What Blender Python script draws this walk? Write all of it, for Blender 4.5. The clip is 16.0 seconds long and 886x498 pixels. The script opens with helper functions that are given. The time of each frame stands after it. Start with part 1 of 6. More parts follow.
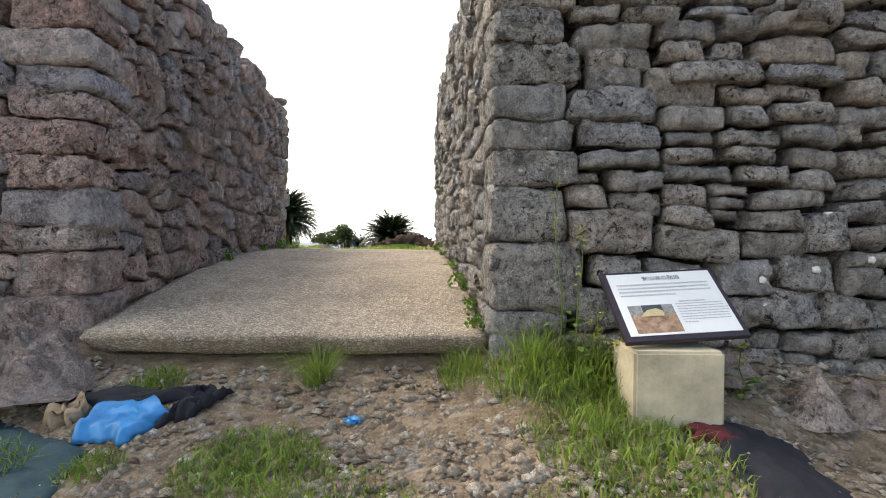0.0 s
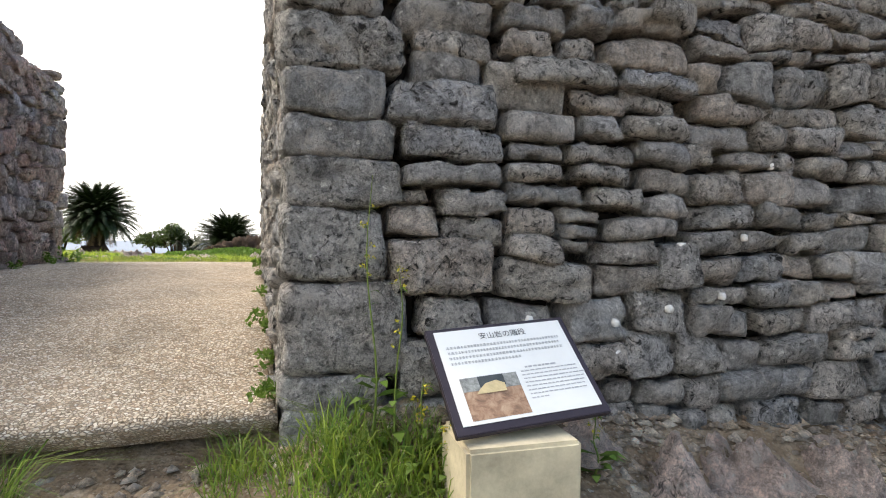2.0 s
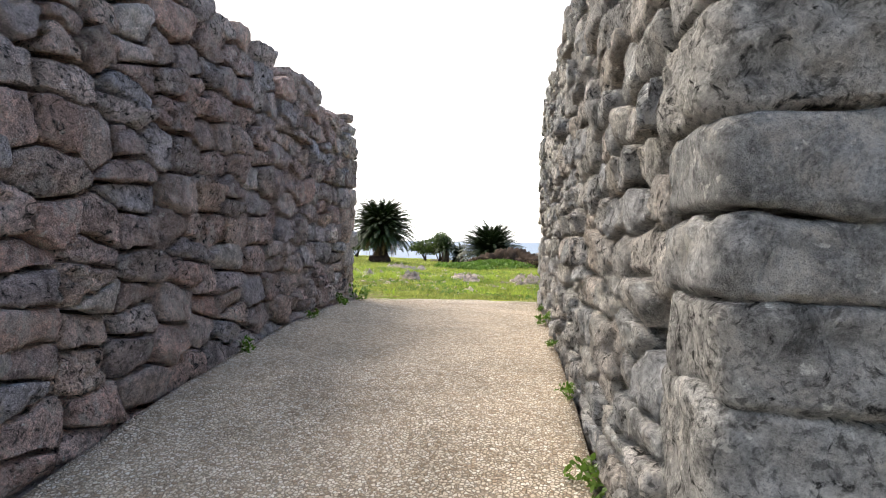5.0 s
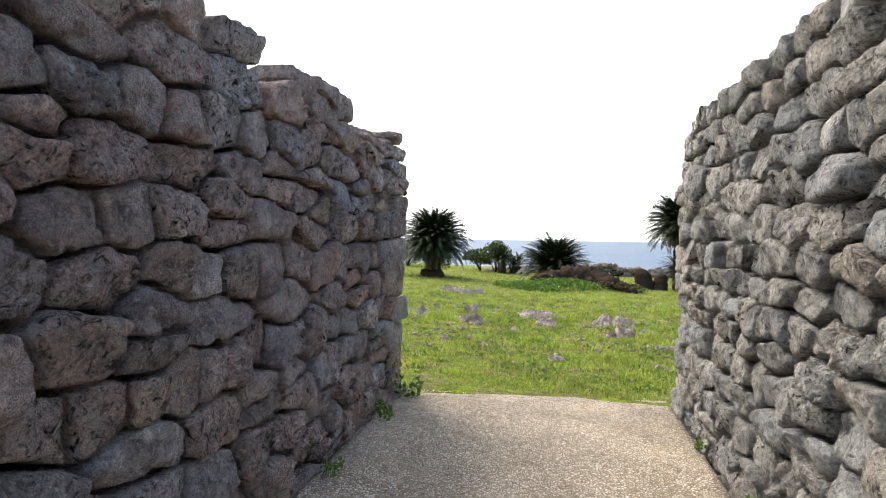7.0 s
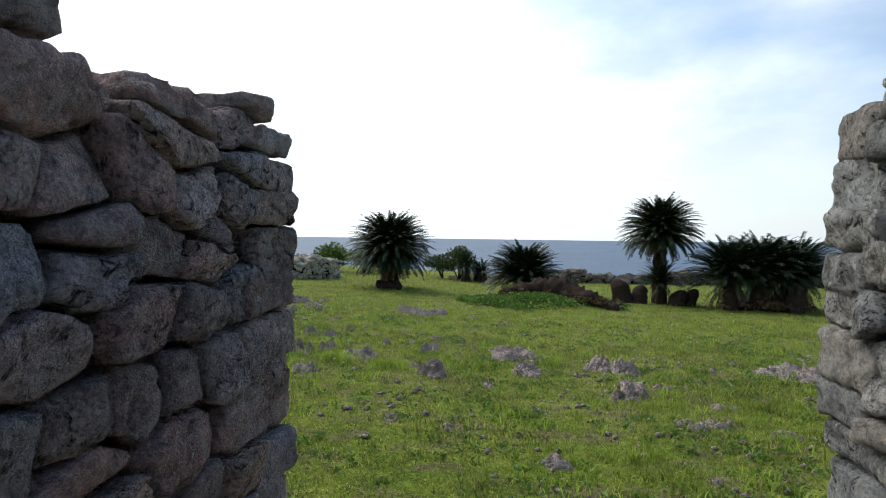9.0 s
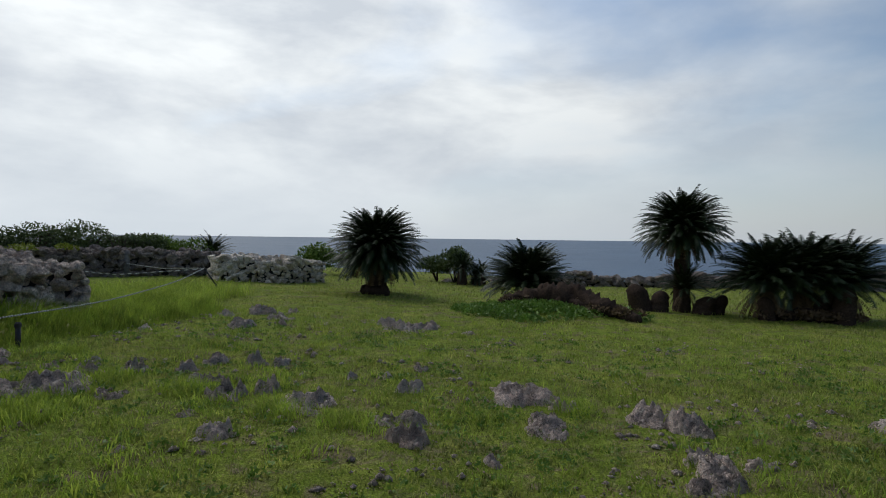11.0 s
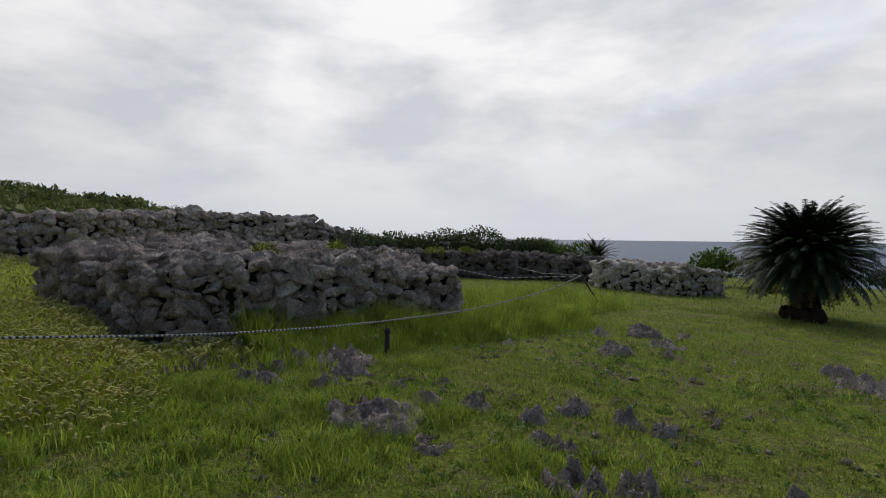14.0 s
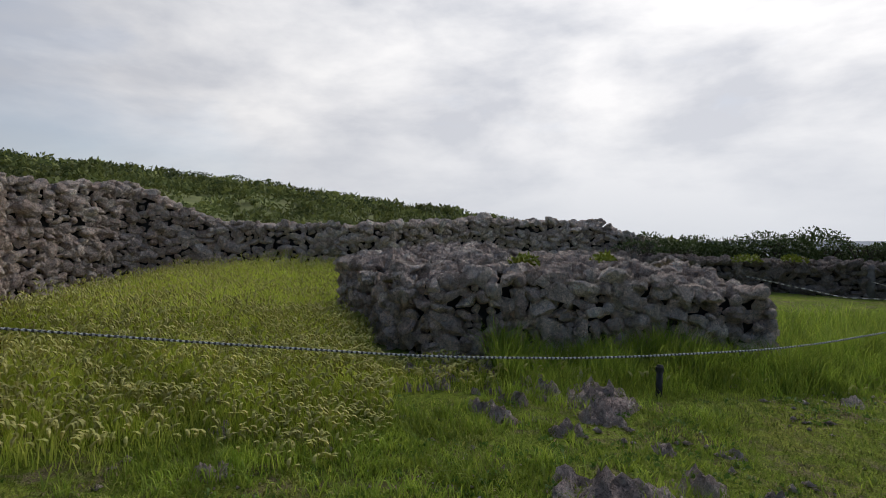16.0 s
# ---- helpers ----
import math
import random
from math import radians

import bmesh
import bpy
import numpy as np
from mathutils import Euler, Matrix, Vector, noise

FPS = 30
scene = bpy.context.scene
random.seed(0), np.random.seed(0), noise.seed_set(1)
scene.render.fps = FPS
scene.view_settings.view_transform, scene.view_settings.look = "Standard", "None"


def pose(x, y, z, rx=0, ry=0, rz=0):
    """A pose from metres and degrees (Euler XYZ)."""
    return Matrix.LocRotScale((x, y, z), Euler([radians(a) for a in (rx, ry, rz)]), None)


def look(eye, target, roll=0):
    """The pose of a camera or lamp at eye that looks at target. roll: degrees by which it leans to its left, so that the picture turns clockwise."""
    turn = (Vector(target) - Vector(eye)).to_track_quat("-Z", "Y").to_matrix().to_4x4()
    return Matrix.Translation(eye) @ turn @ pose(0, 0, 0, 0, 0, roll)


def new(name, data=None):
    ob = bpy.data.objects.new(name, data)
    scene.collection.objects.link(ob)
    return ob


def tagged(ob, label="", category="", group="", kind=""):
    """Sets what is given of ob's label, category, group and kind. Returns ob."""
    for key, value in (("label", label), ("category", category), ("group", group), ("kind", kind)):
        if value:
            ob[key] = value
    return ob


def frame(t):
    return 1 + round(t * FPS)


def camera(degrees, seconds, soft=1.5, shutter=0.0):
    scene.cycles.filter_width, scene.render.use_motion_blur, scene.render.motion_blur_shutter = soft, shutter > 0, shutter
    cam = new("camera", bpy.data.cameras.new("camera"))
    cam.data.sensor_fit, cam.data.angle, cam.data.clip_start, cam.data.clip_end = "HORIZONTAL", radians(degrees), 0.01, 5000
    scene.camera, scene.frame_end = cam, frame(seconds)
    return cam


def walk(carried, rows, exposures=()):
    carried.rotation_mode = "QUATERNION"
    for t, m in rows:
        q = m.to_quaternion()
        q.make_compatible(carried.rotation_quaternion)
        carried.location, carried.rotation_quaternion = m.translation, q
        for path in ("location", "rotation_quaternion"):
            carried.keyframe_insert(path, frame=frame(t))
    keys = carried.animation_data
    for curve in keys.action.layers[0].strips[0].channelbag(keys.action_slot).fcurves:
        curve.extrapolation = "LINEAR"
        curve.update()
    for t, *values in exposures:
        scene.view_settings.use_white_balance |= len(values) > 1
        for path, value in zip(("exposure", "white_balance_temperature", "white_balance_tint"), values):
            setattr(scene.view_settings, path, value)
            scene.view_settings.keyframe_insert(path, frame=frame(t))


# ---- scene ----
cam = camera(78.7, 16.0, 1.0)
METRES, EYE, TILT, LEAN, TURN = 12.5, 1.25, -0.79, -0.4, 0.0
ROWS = [
    (0.0, 0.0, 0.0, 0.0, 0.0, 0.0, -0.0),
    (0.5, 0.0029, 0.0121, 0.0107, -4.58, 0.26, -0.1),
    (1.0, 0.0096, 0.0222, 0.0111, -10.37, 0.32, -0.14),
    (1.5, 0.0194, 0.0377, 0.0107, -13.11, 0.17, 0.15),
    (2.0, 0.024, 0.057, 0.0135, -15.3, -0.1, -0.03),
    (2.5, 0.0316, 0.0802, 0.0138, -17.14, -0.11, 0.0),
    (3.0, 0.0418, 0.1015, 0.0275, -17.56, -0.37, 0.21),
    (3.5, 0.0343, 0.1058, 0.0356, -15.81, 0.14, 0.15),
    (4.0, 0.0161, 0.1115, 0.0432, -4.77, 0.05, -0.07),
    (4.5, 0.0066, 0.1222, 0.0438, 5.77, -0.02, -0.16),
    (7.0, -0.056, 0.291, 0.0991, 16.2, -0.41, -0.7),
    (7.5, -0.0648, 0.3303, 0.1061, 14.83, -0.44, -0.7),
    (8.0, -0.0701, 0.3713, 0.1175, 13.24, -0.43, -0.53),
    (8.5, -0.0826, 0.4164, 0.125, 12.76, -0.42, -0.55),
    (9.0, -0.0925, 0.4639, 0.1258, 12.22, -0.45, -0.5),
    (9.5, -0.1049, 0.5082, 0.1281, 12.14, -0.45, -0.52),
    (10.0, -0.1108, 0.5536, 0.1269, 11.89, -0.51, -0.43),
    (12.5, -0.1419, 0.7368, 0.1274, 12.8, -0.11, -0.56),
    (13.0, -0.1578, 0.76, 0.1285, 25.54, -0.15, -0.65),
    (13.5, -0.1848, 0.7822, 0.129, 40.16, -0.41, -0.95),
    (14.0, -0.2044, 0.8014, 0.1281, 51.55, -0.46, -0.89),
    (14.5, -0.2208, 0.8218, 0.1333, 64.24, -0.6, -0.77),
    (15.0, -0.2416, 0.8371, 0.1353, 72.12, -0.67, -0.92),
    (15.5, -0.2577, 0.8547, 0.1351, 77.22, -0.77, -0.93),
    (16.0, -0.264, 0.871, 0.1381, 82.53, -0.65, -0.86),
]
EXPOSURES = [
    (0.0, 1.65, 7500, 11), (1.5, 1.78, 7500, 11), (3.5, 1.92, 7300, 11), (6.0, 1.82, 7200, 11), (7.0, 1.65, 7100, 10), (8.0, 1.3, 6800, 9), (9.0, 0.55, 6400, 6),
    (9.5, 0.2, 6300, 6), (10.0, 0.0, 6300, 6), (12.3, -0.42, 6500, 10), (14.0, -0.38, 6600, 12), (16.0, -0.25, 6600, 12)]
walk(cam, [(t, pose(0, 0, EYE, TILT, LEAN, TURN) @ pose(METRES * x, METRES * y, METRES * z, 90 + pitch, roll, yaw)) for t, x, y, z, yaw, pitch, roll in ROWS], EXPOSURES)

# ---- world, sun ----
SUN_YAW, SUN_UP = 50.0, 48.0
sky_world = bpy.data.worlds.new("overcast_sky")
scene.world = sky_world
sky_world.use_nodes = True
wn = sky_world.node_tree
wn.nodes.clear()


def wnode(kind, **kw):
    nd = wn.nodes.new(kind)
    for k, v in kw.items():
        nd.inputs[k].default_value = v
    return nd


w_out = wnode("ShaderNodeOutputWorld")
w_bg = wnode("ShaderNodeBackground", Strength=0.113)
w_sky = wnode("ShaderNodeTexSky")
w_sky.sky_type, w_sky.sun_disc = "NISHITA", False
w_sky.sun_elevation, w_sky.sun_rotation = radians(SUN_UP), radians(-SUN_YAW)
w_sky.dust_density, w_sky.air_density = 0.6, 1.0
w_tc = wnode("ShaderNodeTexCoord")
w_map = wnode("ShaderNodeMapping")
w_map.inputs["Scale"].default_value = (1.0, 1.0, 2.6)
w_noise = wnode("ShaderNodeTexNoise", Scale=1.3, Detail=7.0, Roughness=0.5, Distortion=0.2)
w_fine = wnode("ShaderNodeTexNoise", Scale=3.2, Detail=8.0, Roughness=0.54, Distortion=0.15)
w_ramp = wnode("ShaderNodeValToRGB")
w_ramp.color_ramp.elements[0].position, w_ramp.color_ramp.elements[1].position = 0.52, 0.82
w_shade = wnode("ShaderNodeValToRGB")
w_shade.color_ramp.elements[0].position, w_shade.color_ramp.elements[1].position = 0.38, 0.61
w_shade.color_ramp.elements[0].color = (5.0, 5.25, 5.7, 1)
w_shade.color_ramp.elements[1].color = (7.5, 7.6, 7.7, 1)
w_mix = wn.nodes.new("ShaderNodeMix")
w_mix.data_type = "RGBA"
L = wn.links.new
L(w_tc.outputs["Generated"], w_map.inputs["Vector"])
L(w_map.outputs[0], w_noise.inputs["Vector"])
L(w_map.outputs[0], w_fine.inputs["Vector"])
w_cover = wn.nodes.new("ShaderNodeMath")
w_cover.operation = "MULTIPLY_ADD"
w_cover.inputs[1].default_value = 0.45
L(w_noise.outputs[0], w_cover.inputs[2])
L(w_cover.outputs[0], w_ramp.inputs[0])
L(w_fine.outputs[0], w_shade.inputs[0])
L(w_ramp.outputs[0], w_mix.inputs[0])
L(w_sky.outputs[0], w_mix.inputs[6])
L(w_shade.outputs[0], w_mix.inputs[7])
# haze along the horizon, and the veiled sun's brighter side of the sky
w_sep = wnode("ShaderNodeSeparateXYZ")
w_haze = wnode("ShaderNodeValToRGB")
w_haze.color_ramp.elements[0].position, w_haze.color_ramp.elements[1].position = 0.0, 0.22
w_haze.color_ramp.elements[0].color, w_haze.color_ramp.elements[1].color = (0.92, 0.92, 0.92, 1), (0, 0, 0, 1)
w_mix2 = wn.nodes.new("ShaderNodeMix")
w_mix2.data_type = "RGBA"
w_mix2.inputs[7].default_value = (5.6, 5.95, 6.4, 1)
w_dot = wn.nodes.new("ShaderNodeVectorMath")
w_dot.operation = "DOT_PRODUCT"
w_dot.inputs[1].default_value = (-math.sin(radians(SUN_YAW)) * math.cos(radians(SUN_UP)), math.cos(radians(SUN_YAW)) * math.cos(radians(SUN_UP)), math.sin(radians(SUN_UP)))
w_glow = wn.nodes.new("ShaderNodeMapRange")
for i, v in enumerate((0.1, 1.0, 0.86, 1.5)):
    w_glow.inputs[i + 1].default_value = v
w_mix3 = wn.nodes.new("ShaderNodeMix")
w_mix3.data_type, w_mix3.blend_type = "RGBA", "MULTIPLY"
w_mix3.inputs[0].default_value = 1.0
L(w_tc.outputs["Generated"], w_sep.inputs[0])
L(w_sep.outputs[2], w_haze.inputs[0])
L(w_haze.outputs[0], w_mix2.inputs[0])
L(w_mix.outputs[2], w_mix2.inputs[6])
L(w_tc.outputs["Generated"], w_dot.inputs[0])
L(w_dot.outputs["Value"], w_glow.inputs[0])
w_west = wn.nodes.new("ShaderNodeVectorMath")
w_west.operation = "DOT_PRODUCT"
w_west.inputs[1].default_value = (-0.92, 0.36, 0.15)
L(w_tc.outputs["Generated"], w_west.inputs[0])
L(w_west.outputs["Value"], w_cover.inputs[0])
L(w_mix2.outputs[2], w_mix3.inputs[6])
L(w_glow.outputs[0], w_mix3.inputs[7])
L(w_mix3.outputs[2], w_bg.inputs["Color"])
L(w_bg.outputs[0], w_out.inputs[0])

sun = new("sun", bpy.data.lights.new("sun", "SUN"))
sun.data.energy, sun.data.angle, sun.data.color = 1.2, radians(25), (1.0, 0.95, 0.88)
sx, sy, sz = -math.sin(radians(SUN_YAW)) * math.cos(radians(SUN_UP)), math.cos(radians(SUN_YAW)) * math.cos(radians(SUN_UP)), math.sin(radians(SUN_UP))
sun.matrix_world = look((sx * 60, sy * 60, sz * 60), (0, 0, 0))


# ---- materials ----
class Mat:
    """A small builder for node materials."""

    def __init__(self, name, rough=0.9, spec=0.3):
        self.m = bpy.data.materials.new(name)
        self.m.use_nodes = True
        self.t = self.m.node_tree
        self.b = self.t.nodes["Principled BSDF"]
        self.b.inputs["Roughness"].default_value = rough
        self.b.inputs["Specular IOR Level"].default_value = spec
        self.tc = self.t.nodes.new("ShaderNodeTexCoord")
        self.geo = self.t.nodes.new("ShaderNodeNewGeometry")
        self.pos = self.geo.outputs["Position"]

    def node(self, kind, **kw):
        nd = self.t.nodes.new(kind)
        for k, v in kw.items():
            nd.inputs[k].default_value = v
        return nd

    def link(self, a, b):
        self.t.links.new(a, b)

    def noise(self, scale, detail=4.0, rough=0.55, dist=0.0, vec=None):
        nd = self.node("ShaderNodeTexNoise", Scale=scale, Detail=detail, Roughness=rough, Distortion=dist)
        self.link(vec or self.pos, nd.inputs["Vector"])
        return nd.outputs[0]

    def voronoi(self, scale, feature="F1", out=0, vec=None, rnd=1.0):
        nd = self.node("ShaderNodeTexVoronoi", Scale=scale, Randomness=rnd)
        nd.feature = feature
        self.link(vec or self.pos, nd.inputs["Vector"])
        return nd.outputs[out]

    def ramp(self, fac, stops):
        nd = self.node("ShaderNodeValToRGB")
        el = nd.color_ramp.elements
        while len(el) < len(stops):
            el.new(0.5)
        for e, (p, c) in zip(el, stops):
            e.position = p
            e.color = (c, c, c, 1) if isinstance(c, (int, float)) else (*c, 1)
        self.link(fac, nd.inputs[0])
        return nd.outputs[0]

    def mix(self, fac, a, b, blend="MIX"):
        nd = self.node("ShaderNodeMix")
        nd.data_type, nd.blend_type = "RGBA", blend
        for v, i in ((fac, 0), (a, 6), (b, 7)):
            if isinstance(v, (int, float)):
                nd.inputs[i].default_value = v if i == 0 else (v, v, v, 1)
            elif isinstance(v, tuple):
                nd.inputs[i].default_value = (*v, 1)
            else:
                self.link(v, nd.inputs[i])
        return nd.outputs[2]

    def math(self, op, a, b=0.0):
        nd = self.node("ShaderNodeMath")
        nd.operation = op
        for v, i in ((a, 0), (b, 1)):
            if isinstance(v, (int, float)):
                nd.inputs[i].default_value = v
            else:
                self.link(v, nd.inputs[i])
        return nd.outputs[0]

    def random(self):
        """One number for each object and each island of a mesh."""
        ob = self.node("ShaderNodeObjectInfo").outputs["Random"]
        return self.math("FRACT", self.math("ADD", ob, self.geo.outputs["Random Per Island"]))

    def color(self, c):
        if isinstance(c, tuple):
            self.b.inputs["Base Color"].default_value = (*c, 1)
        else:
            self.link(c, self.b.inputs["Base Color"])
        return self

    def bump(self, h, strength=0.5, dist=0.02):
        nd = self.node("ShaderNodeBump", Strength=strength, Distance=dist)
        self.link(h, nd.inputs["Height"])
        if self.b.inputs["Normal"].links:
            self.link(self.b.inputs["Normal"].links[0].from_socket, nd.inputs["Normal"])
        self.link(nd.outputs[0], self.b.inputs["Normal"])
        return self


def stone_material(name, tones, pale=0.36, pits=1.0, lichen=True, dirt=1.0):
    """Weathered rubble: each stone has a tone of its own, with grain, streaks, pale lichen, and pits whose shade is put
    into the colour.
    """
    m = Mat(name, 0.93, 0.2)
    r = m.random()
    # every stone has its own cut out of the grain
    shift = m.node("ShaderNodeCombineXYZ")
    for i, k in enumerate((37.0, 61.0, 23.0)):
        m.link(m.math("MULTIPLY", r, k), shift.inputs[i])
    own = m.node("ShaderNodeVectorMath")
    own.operation = "ADD"
    m.link(m.pos, own.inputs[0])
    m.link(shift.outputs[0], own.inputs[1])
    own = own.outputs[0]
    base = m.ramp(r, [(i / (len(tones) - 1), c) for i, c in enumerate(tones)])
    big = m.ramp(m.noise(5.0, 8, 0.72, 0.5, own), [(0.34, 0.62), (0.5, 1.12), (0.66, 1.55)])
    col = m.mix(1.0, base, big, "MULTIPLY")
    mottle = m.noise(26, 6, 0.75, 0.6, own)
    col = m.mix(1.0, col, m.ramp(mottle, [(0.36, 0.62), (0.5, 1.08), (0.64, 1.4)]), "MULTIPLY")
    grain = m.noise(90, 5, 0.72, 0.2, own)
    col = m.mix(1.0, col, m.ramp(grain, [(0.34, 0.66), (0.66, 1.25)]), "MULTIPLY")
    stretch = m.node("ShaderNodeMapping")
    stretch.inputs["Scale"].default_value = (1.0, 1.0, 0.25)
    m.link(own, stretch.inputs["Vector"])
    streak = m.ramp(m.noise(16, 5, 0.6, 0.3, stretch.outputs[0]), [(0.54, 0.0), (0.72, 0.5)])
    col = m.mix(streak, col, (pale, pale * 0.98, pale * 0.95))
    if lichen:
        sp = m.ramp(m.noise(24, 4, 0.65, 0.3, own), [(0.62, 0.0), (0.69, 0.7)])
        col = m.mix(sp, col, (pale * 1.3, pale * 1.29, pale * 1.22))
        dark = m.ramp(m.noise(9, 6, 0.72, 0.6, own), [(0.58, 0.0), (0.70, 0.7 * dirt)])
        col = m.mix(dark, col, (0.045, 0.043, 0.04))
    patch = m.ramp(m.noise(7.5, 8, 0.75, 0.8, own), [(0.52, 0.0), (0.62, 0.6)])
    col = m.mix(patch, col, (pale * 0.97, pale * 0.9, pale * 0.82))
    # dark blotches wherever this noise runs low
    blotch = m.ramp(m.noise(11, 9, 0.78, 0.5, own), [(0.36, 0.7 * dirt), (0.46, 0.0)])
    col = m.mix(blotch, col, (0.05, 0.047, 0.045))
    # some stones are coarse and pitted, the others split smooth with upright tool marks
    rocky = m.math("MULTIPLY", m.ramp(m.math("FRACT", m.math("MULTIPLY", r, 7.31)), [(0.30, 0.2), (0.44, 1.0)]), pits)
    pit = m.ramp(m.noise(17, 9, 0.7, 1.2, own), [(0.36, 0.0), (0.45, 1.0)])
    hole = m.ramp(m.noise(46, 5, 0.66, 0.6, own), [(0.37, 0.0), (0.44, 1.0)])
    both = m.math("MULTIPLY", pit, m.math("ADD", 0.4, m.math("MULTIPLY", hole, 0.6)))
    # hollows of the bump are coloured near-black, painting in their cavity shade
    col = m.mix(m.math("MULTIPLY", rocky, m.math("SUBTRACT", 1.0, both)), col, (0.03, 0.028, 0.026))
    thin = m.node("ShaderNodeMapping")
    thin.inputs["Scale"].default_value = (1.0, 1.0, 0.12)
    m.link(own, thin.inputs["Vector"])
    tool = m.noise(60, 4, 0.6, 0.2, thin.outputs[0])
    col = m.mix(m.math("MULTIPLY", m.math("SUBTRACT", 1.0, rocky), m.ramp(tool, [(0.5, 0.0), (0.7, 0.2)])), col, (pale * 1.1, pale * 1.1, pale * 1.1))
    m.color(col)
    m.bump(m.noise(13, 10, 0.76, 0.6, own), 1.0, 0.06)
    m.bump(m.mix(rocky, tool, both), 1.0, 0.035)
    m.bump(mottle, 0.9, 0.035)
    m.bump(grain, 0.9, 0.02)
    return m.m


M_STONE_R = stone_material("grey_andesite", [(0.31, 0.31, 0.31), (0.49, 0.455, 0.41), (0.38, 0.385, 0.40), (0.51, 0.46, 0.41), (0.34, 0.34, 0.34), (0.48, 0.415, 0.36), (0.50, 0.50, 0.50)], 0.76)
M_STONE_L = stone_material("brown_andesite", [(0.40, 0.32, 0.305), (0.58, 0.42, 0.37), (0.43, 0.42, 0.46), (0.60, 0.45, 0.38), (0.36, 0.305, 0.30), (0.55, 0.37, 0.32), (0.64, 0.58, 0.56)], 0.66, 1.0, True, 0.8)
# near-black stands in for the shadow in the open joints
M_CORE = Mat("joint_shade_core", 1.0, 0.05).color((0.035, 0.032, 0.03)).m
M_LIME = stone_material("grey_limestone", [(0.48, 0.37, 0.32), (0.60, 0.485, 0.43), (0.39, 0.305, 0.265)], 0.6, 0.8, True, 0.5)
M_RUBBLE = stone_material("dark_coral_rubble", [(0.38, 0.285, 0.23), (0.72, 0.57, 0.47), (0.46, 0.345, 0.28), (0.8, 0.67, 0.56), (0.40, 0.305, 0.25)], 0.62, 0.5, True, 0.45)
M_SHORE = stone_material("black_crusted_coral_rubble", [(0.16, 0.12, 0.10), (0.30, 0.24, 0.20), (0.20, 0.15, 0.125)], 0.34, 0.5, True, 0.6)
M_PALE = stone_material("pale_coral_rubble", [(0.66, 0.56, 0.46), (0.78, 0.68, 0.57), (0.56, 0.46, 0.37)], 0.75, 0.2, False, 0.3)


def ramp_material():
    m = Mat("washed_pebble_concrete", 0.9, 0.25)
    cell = m.voronoi(62, out=1)
    sep = m.node("ShaderNodeSeparateColor")
    m.link(cell, sep.inputs[0])
    col = m.ramp(sep.outputs[0], [(0.0, (0.42, 0.30, 0.20)), (0.3, (0.66, 0.53, 0.39)), (0.7, (0.80, 0.68, 0.54)), (1.0, (0.88, 0.80, 0.69))])
    edge = m.ramp(m.voronoi(62, "DISTANCE_TO_EDGE"), [(0.03, 0.0), (0.16, 1.0)])
    col = m.mix(edge, (0.36, 0.285, 0.21), col)
    col = m.mix(1.0, col, m.ramp(m.noise(1.6, 6, 0.65, 0.5), [(0.3, 0.6), (0.6, 0.95)]), "MULTIPLY")
    m.color(col)
    m.bump(edge, 1.0, 0.012)
    m.bump(m.noise(120, 3), 0.3, 0.004)
    return m.m


def ground_material():
    """Short lawn in the enclosure, stony bare earth before the gate, mixed by ragged patches."""
    m = Mat("lawn_and_earth", 1.0, 0.1)
    sep = m.node("ShaderNodeSeparateXYZ")
    m.link(m.pos, sep.inputs[0])
    lawn = m.ramp(m.noise(1.4, 6, 0.7), [(0.28, (0.135, 0.19, 0.022)), (0.5, (0.205, 0.265, 0.034)), (0.72, (0.34, 0.345, 0.07))])
    lawn = m.mix(m.ramp(m.noise(2.6, 7, 0.72, 0.5), [(0.5, 0.0), (0.62, 0.85)]), lawn, (0.23, 0.175, 0.11))
    lawn = m.mix(1.0, lawn, m.ramp(m.noise(11, 6, 0.75, 0.4), [(0.32, 0.5), (0.66, 1.3)]), "MULTIPLY")
    lawn = m.mix(1.0, lawn, m.ramp(m.noise(60, 4, 0.7), [(0.3, 0.45), (0.7, 1.4)]), "MULTIPLY")
    earth = m.ramp(m.noise(9, 7, 0.7), [(0.3, (0.13, 0.09, 0.06)), (0.5, (0.27, 0.20, 0.135)), (0.7, (0.44, 0.355, 0.265))])
    earth = m.mix(m.ramp(m.voronoi(55), [(0.15, 0.7), (0.3, 0.0)]), earth, (0.42, 0.37, 0.31))
    y = m.math("ADD", sep.outputs[1], m.math("MULTIPLY", m.noise(1.5, 4), 0.8))
    m.color(m.mix(m.ramp(m.math("MULTIPLY", y, 0.1), [(0.76, 0.0), (0.80, 1.0)]), earth, lawn))
    m.bump(m.noise(30, 6, 0.7), 0.8, 0.04)
    m.bump(m.voronoi(48), 0.5, 0.02)
    return m.m


def sea_material():
    m = Mat("sea_water", 0.5, 0.22)
    m.color(m.ramp(m.noise(0.01, 5, 0.6), [(0.3, (0.06, 0.105, 0.17)), (0.7, (0.085, 0.14, 0.21))]))
    m.bump(m.noise(0.12, 6, 0.65), 0.6, 2.0)
    return m.m


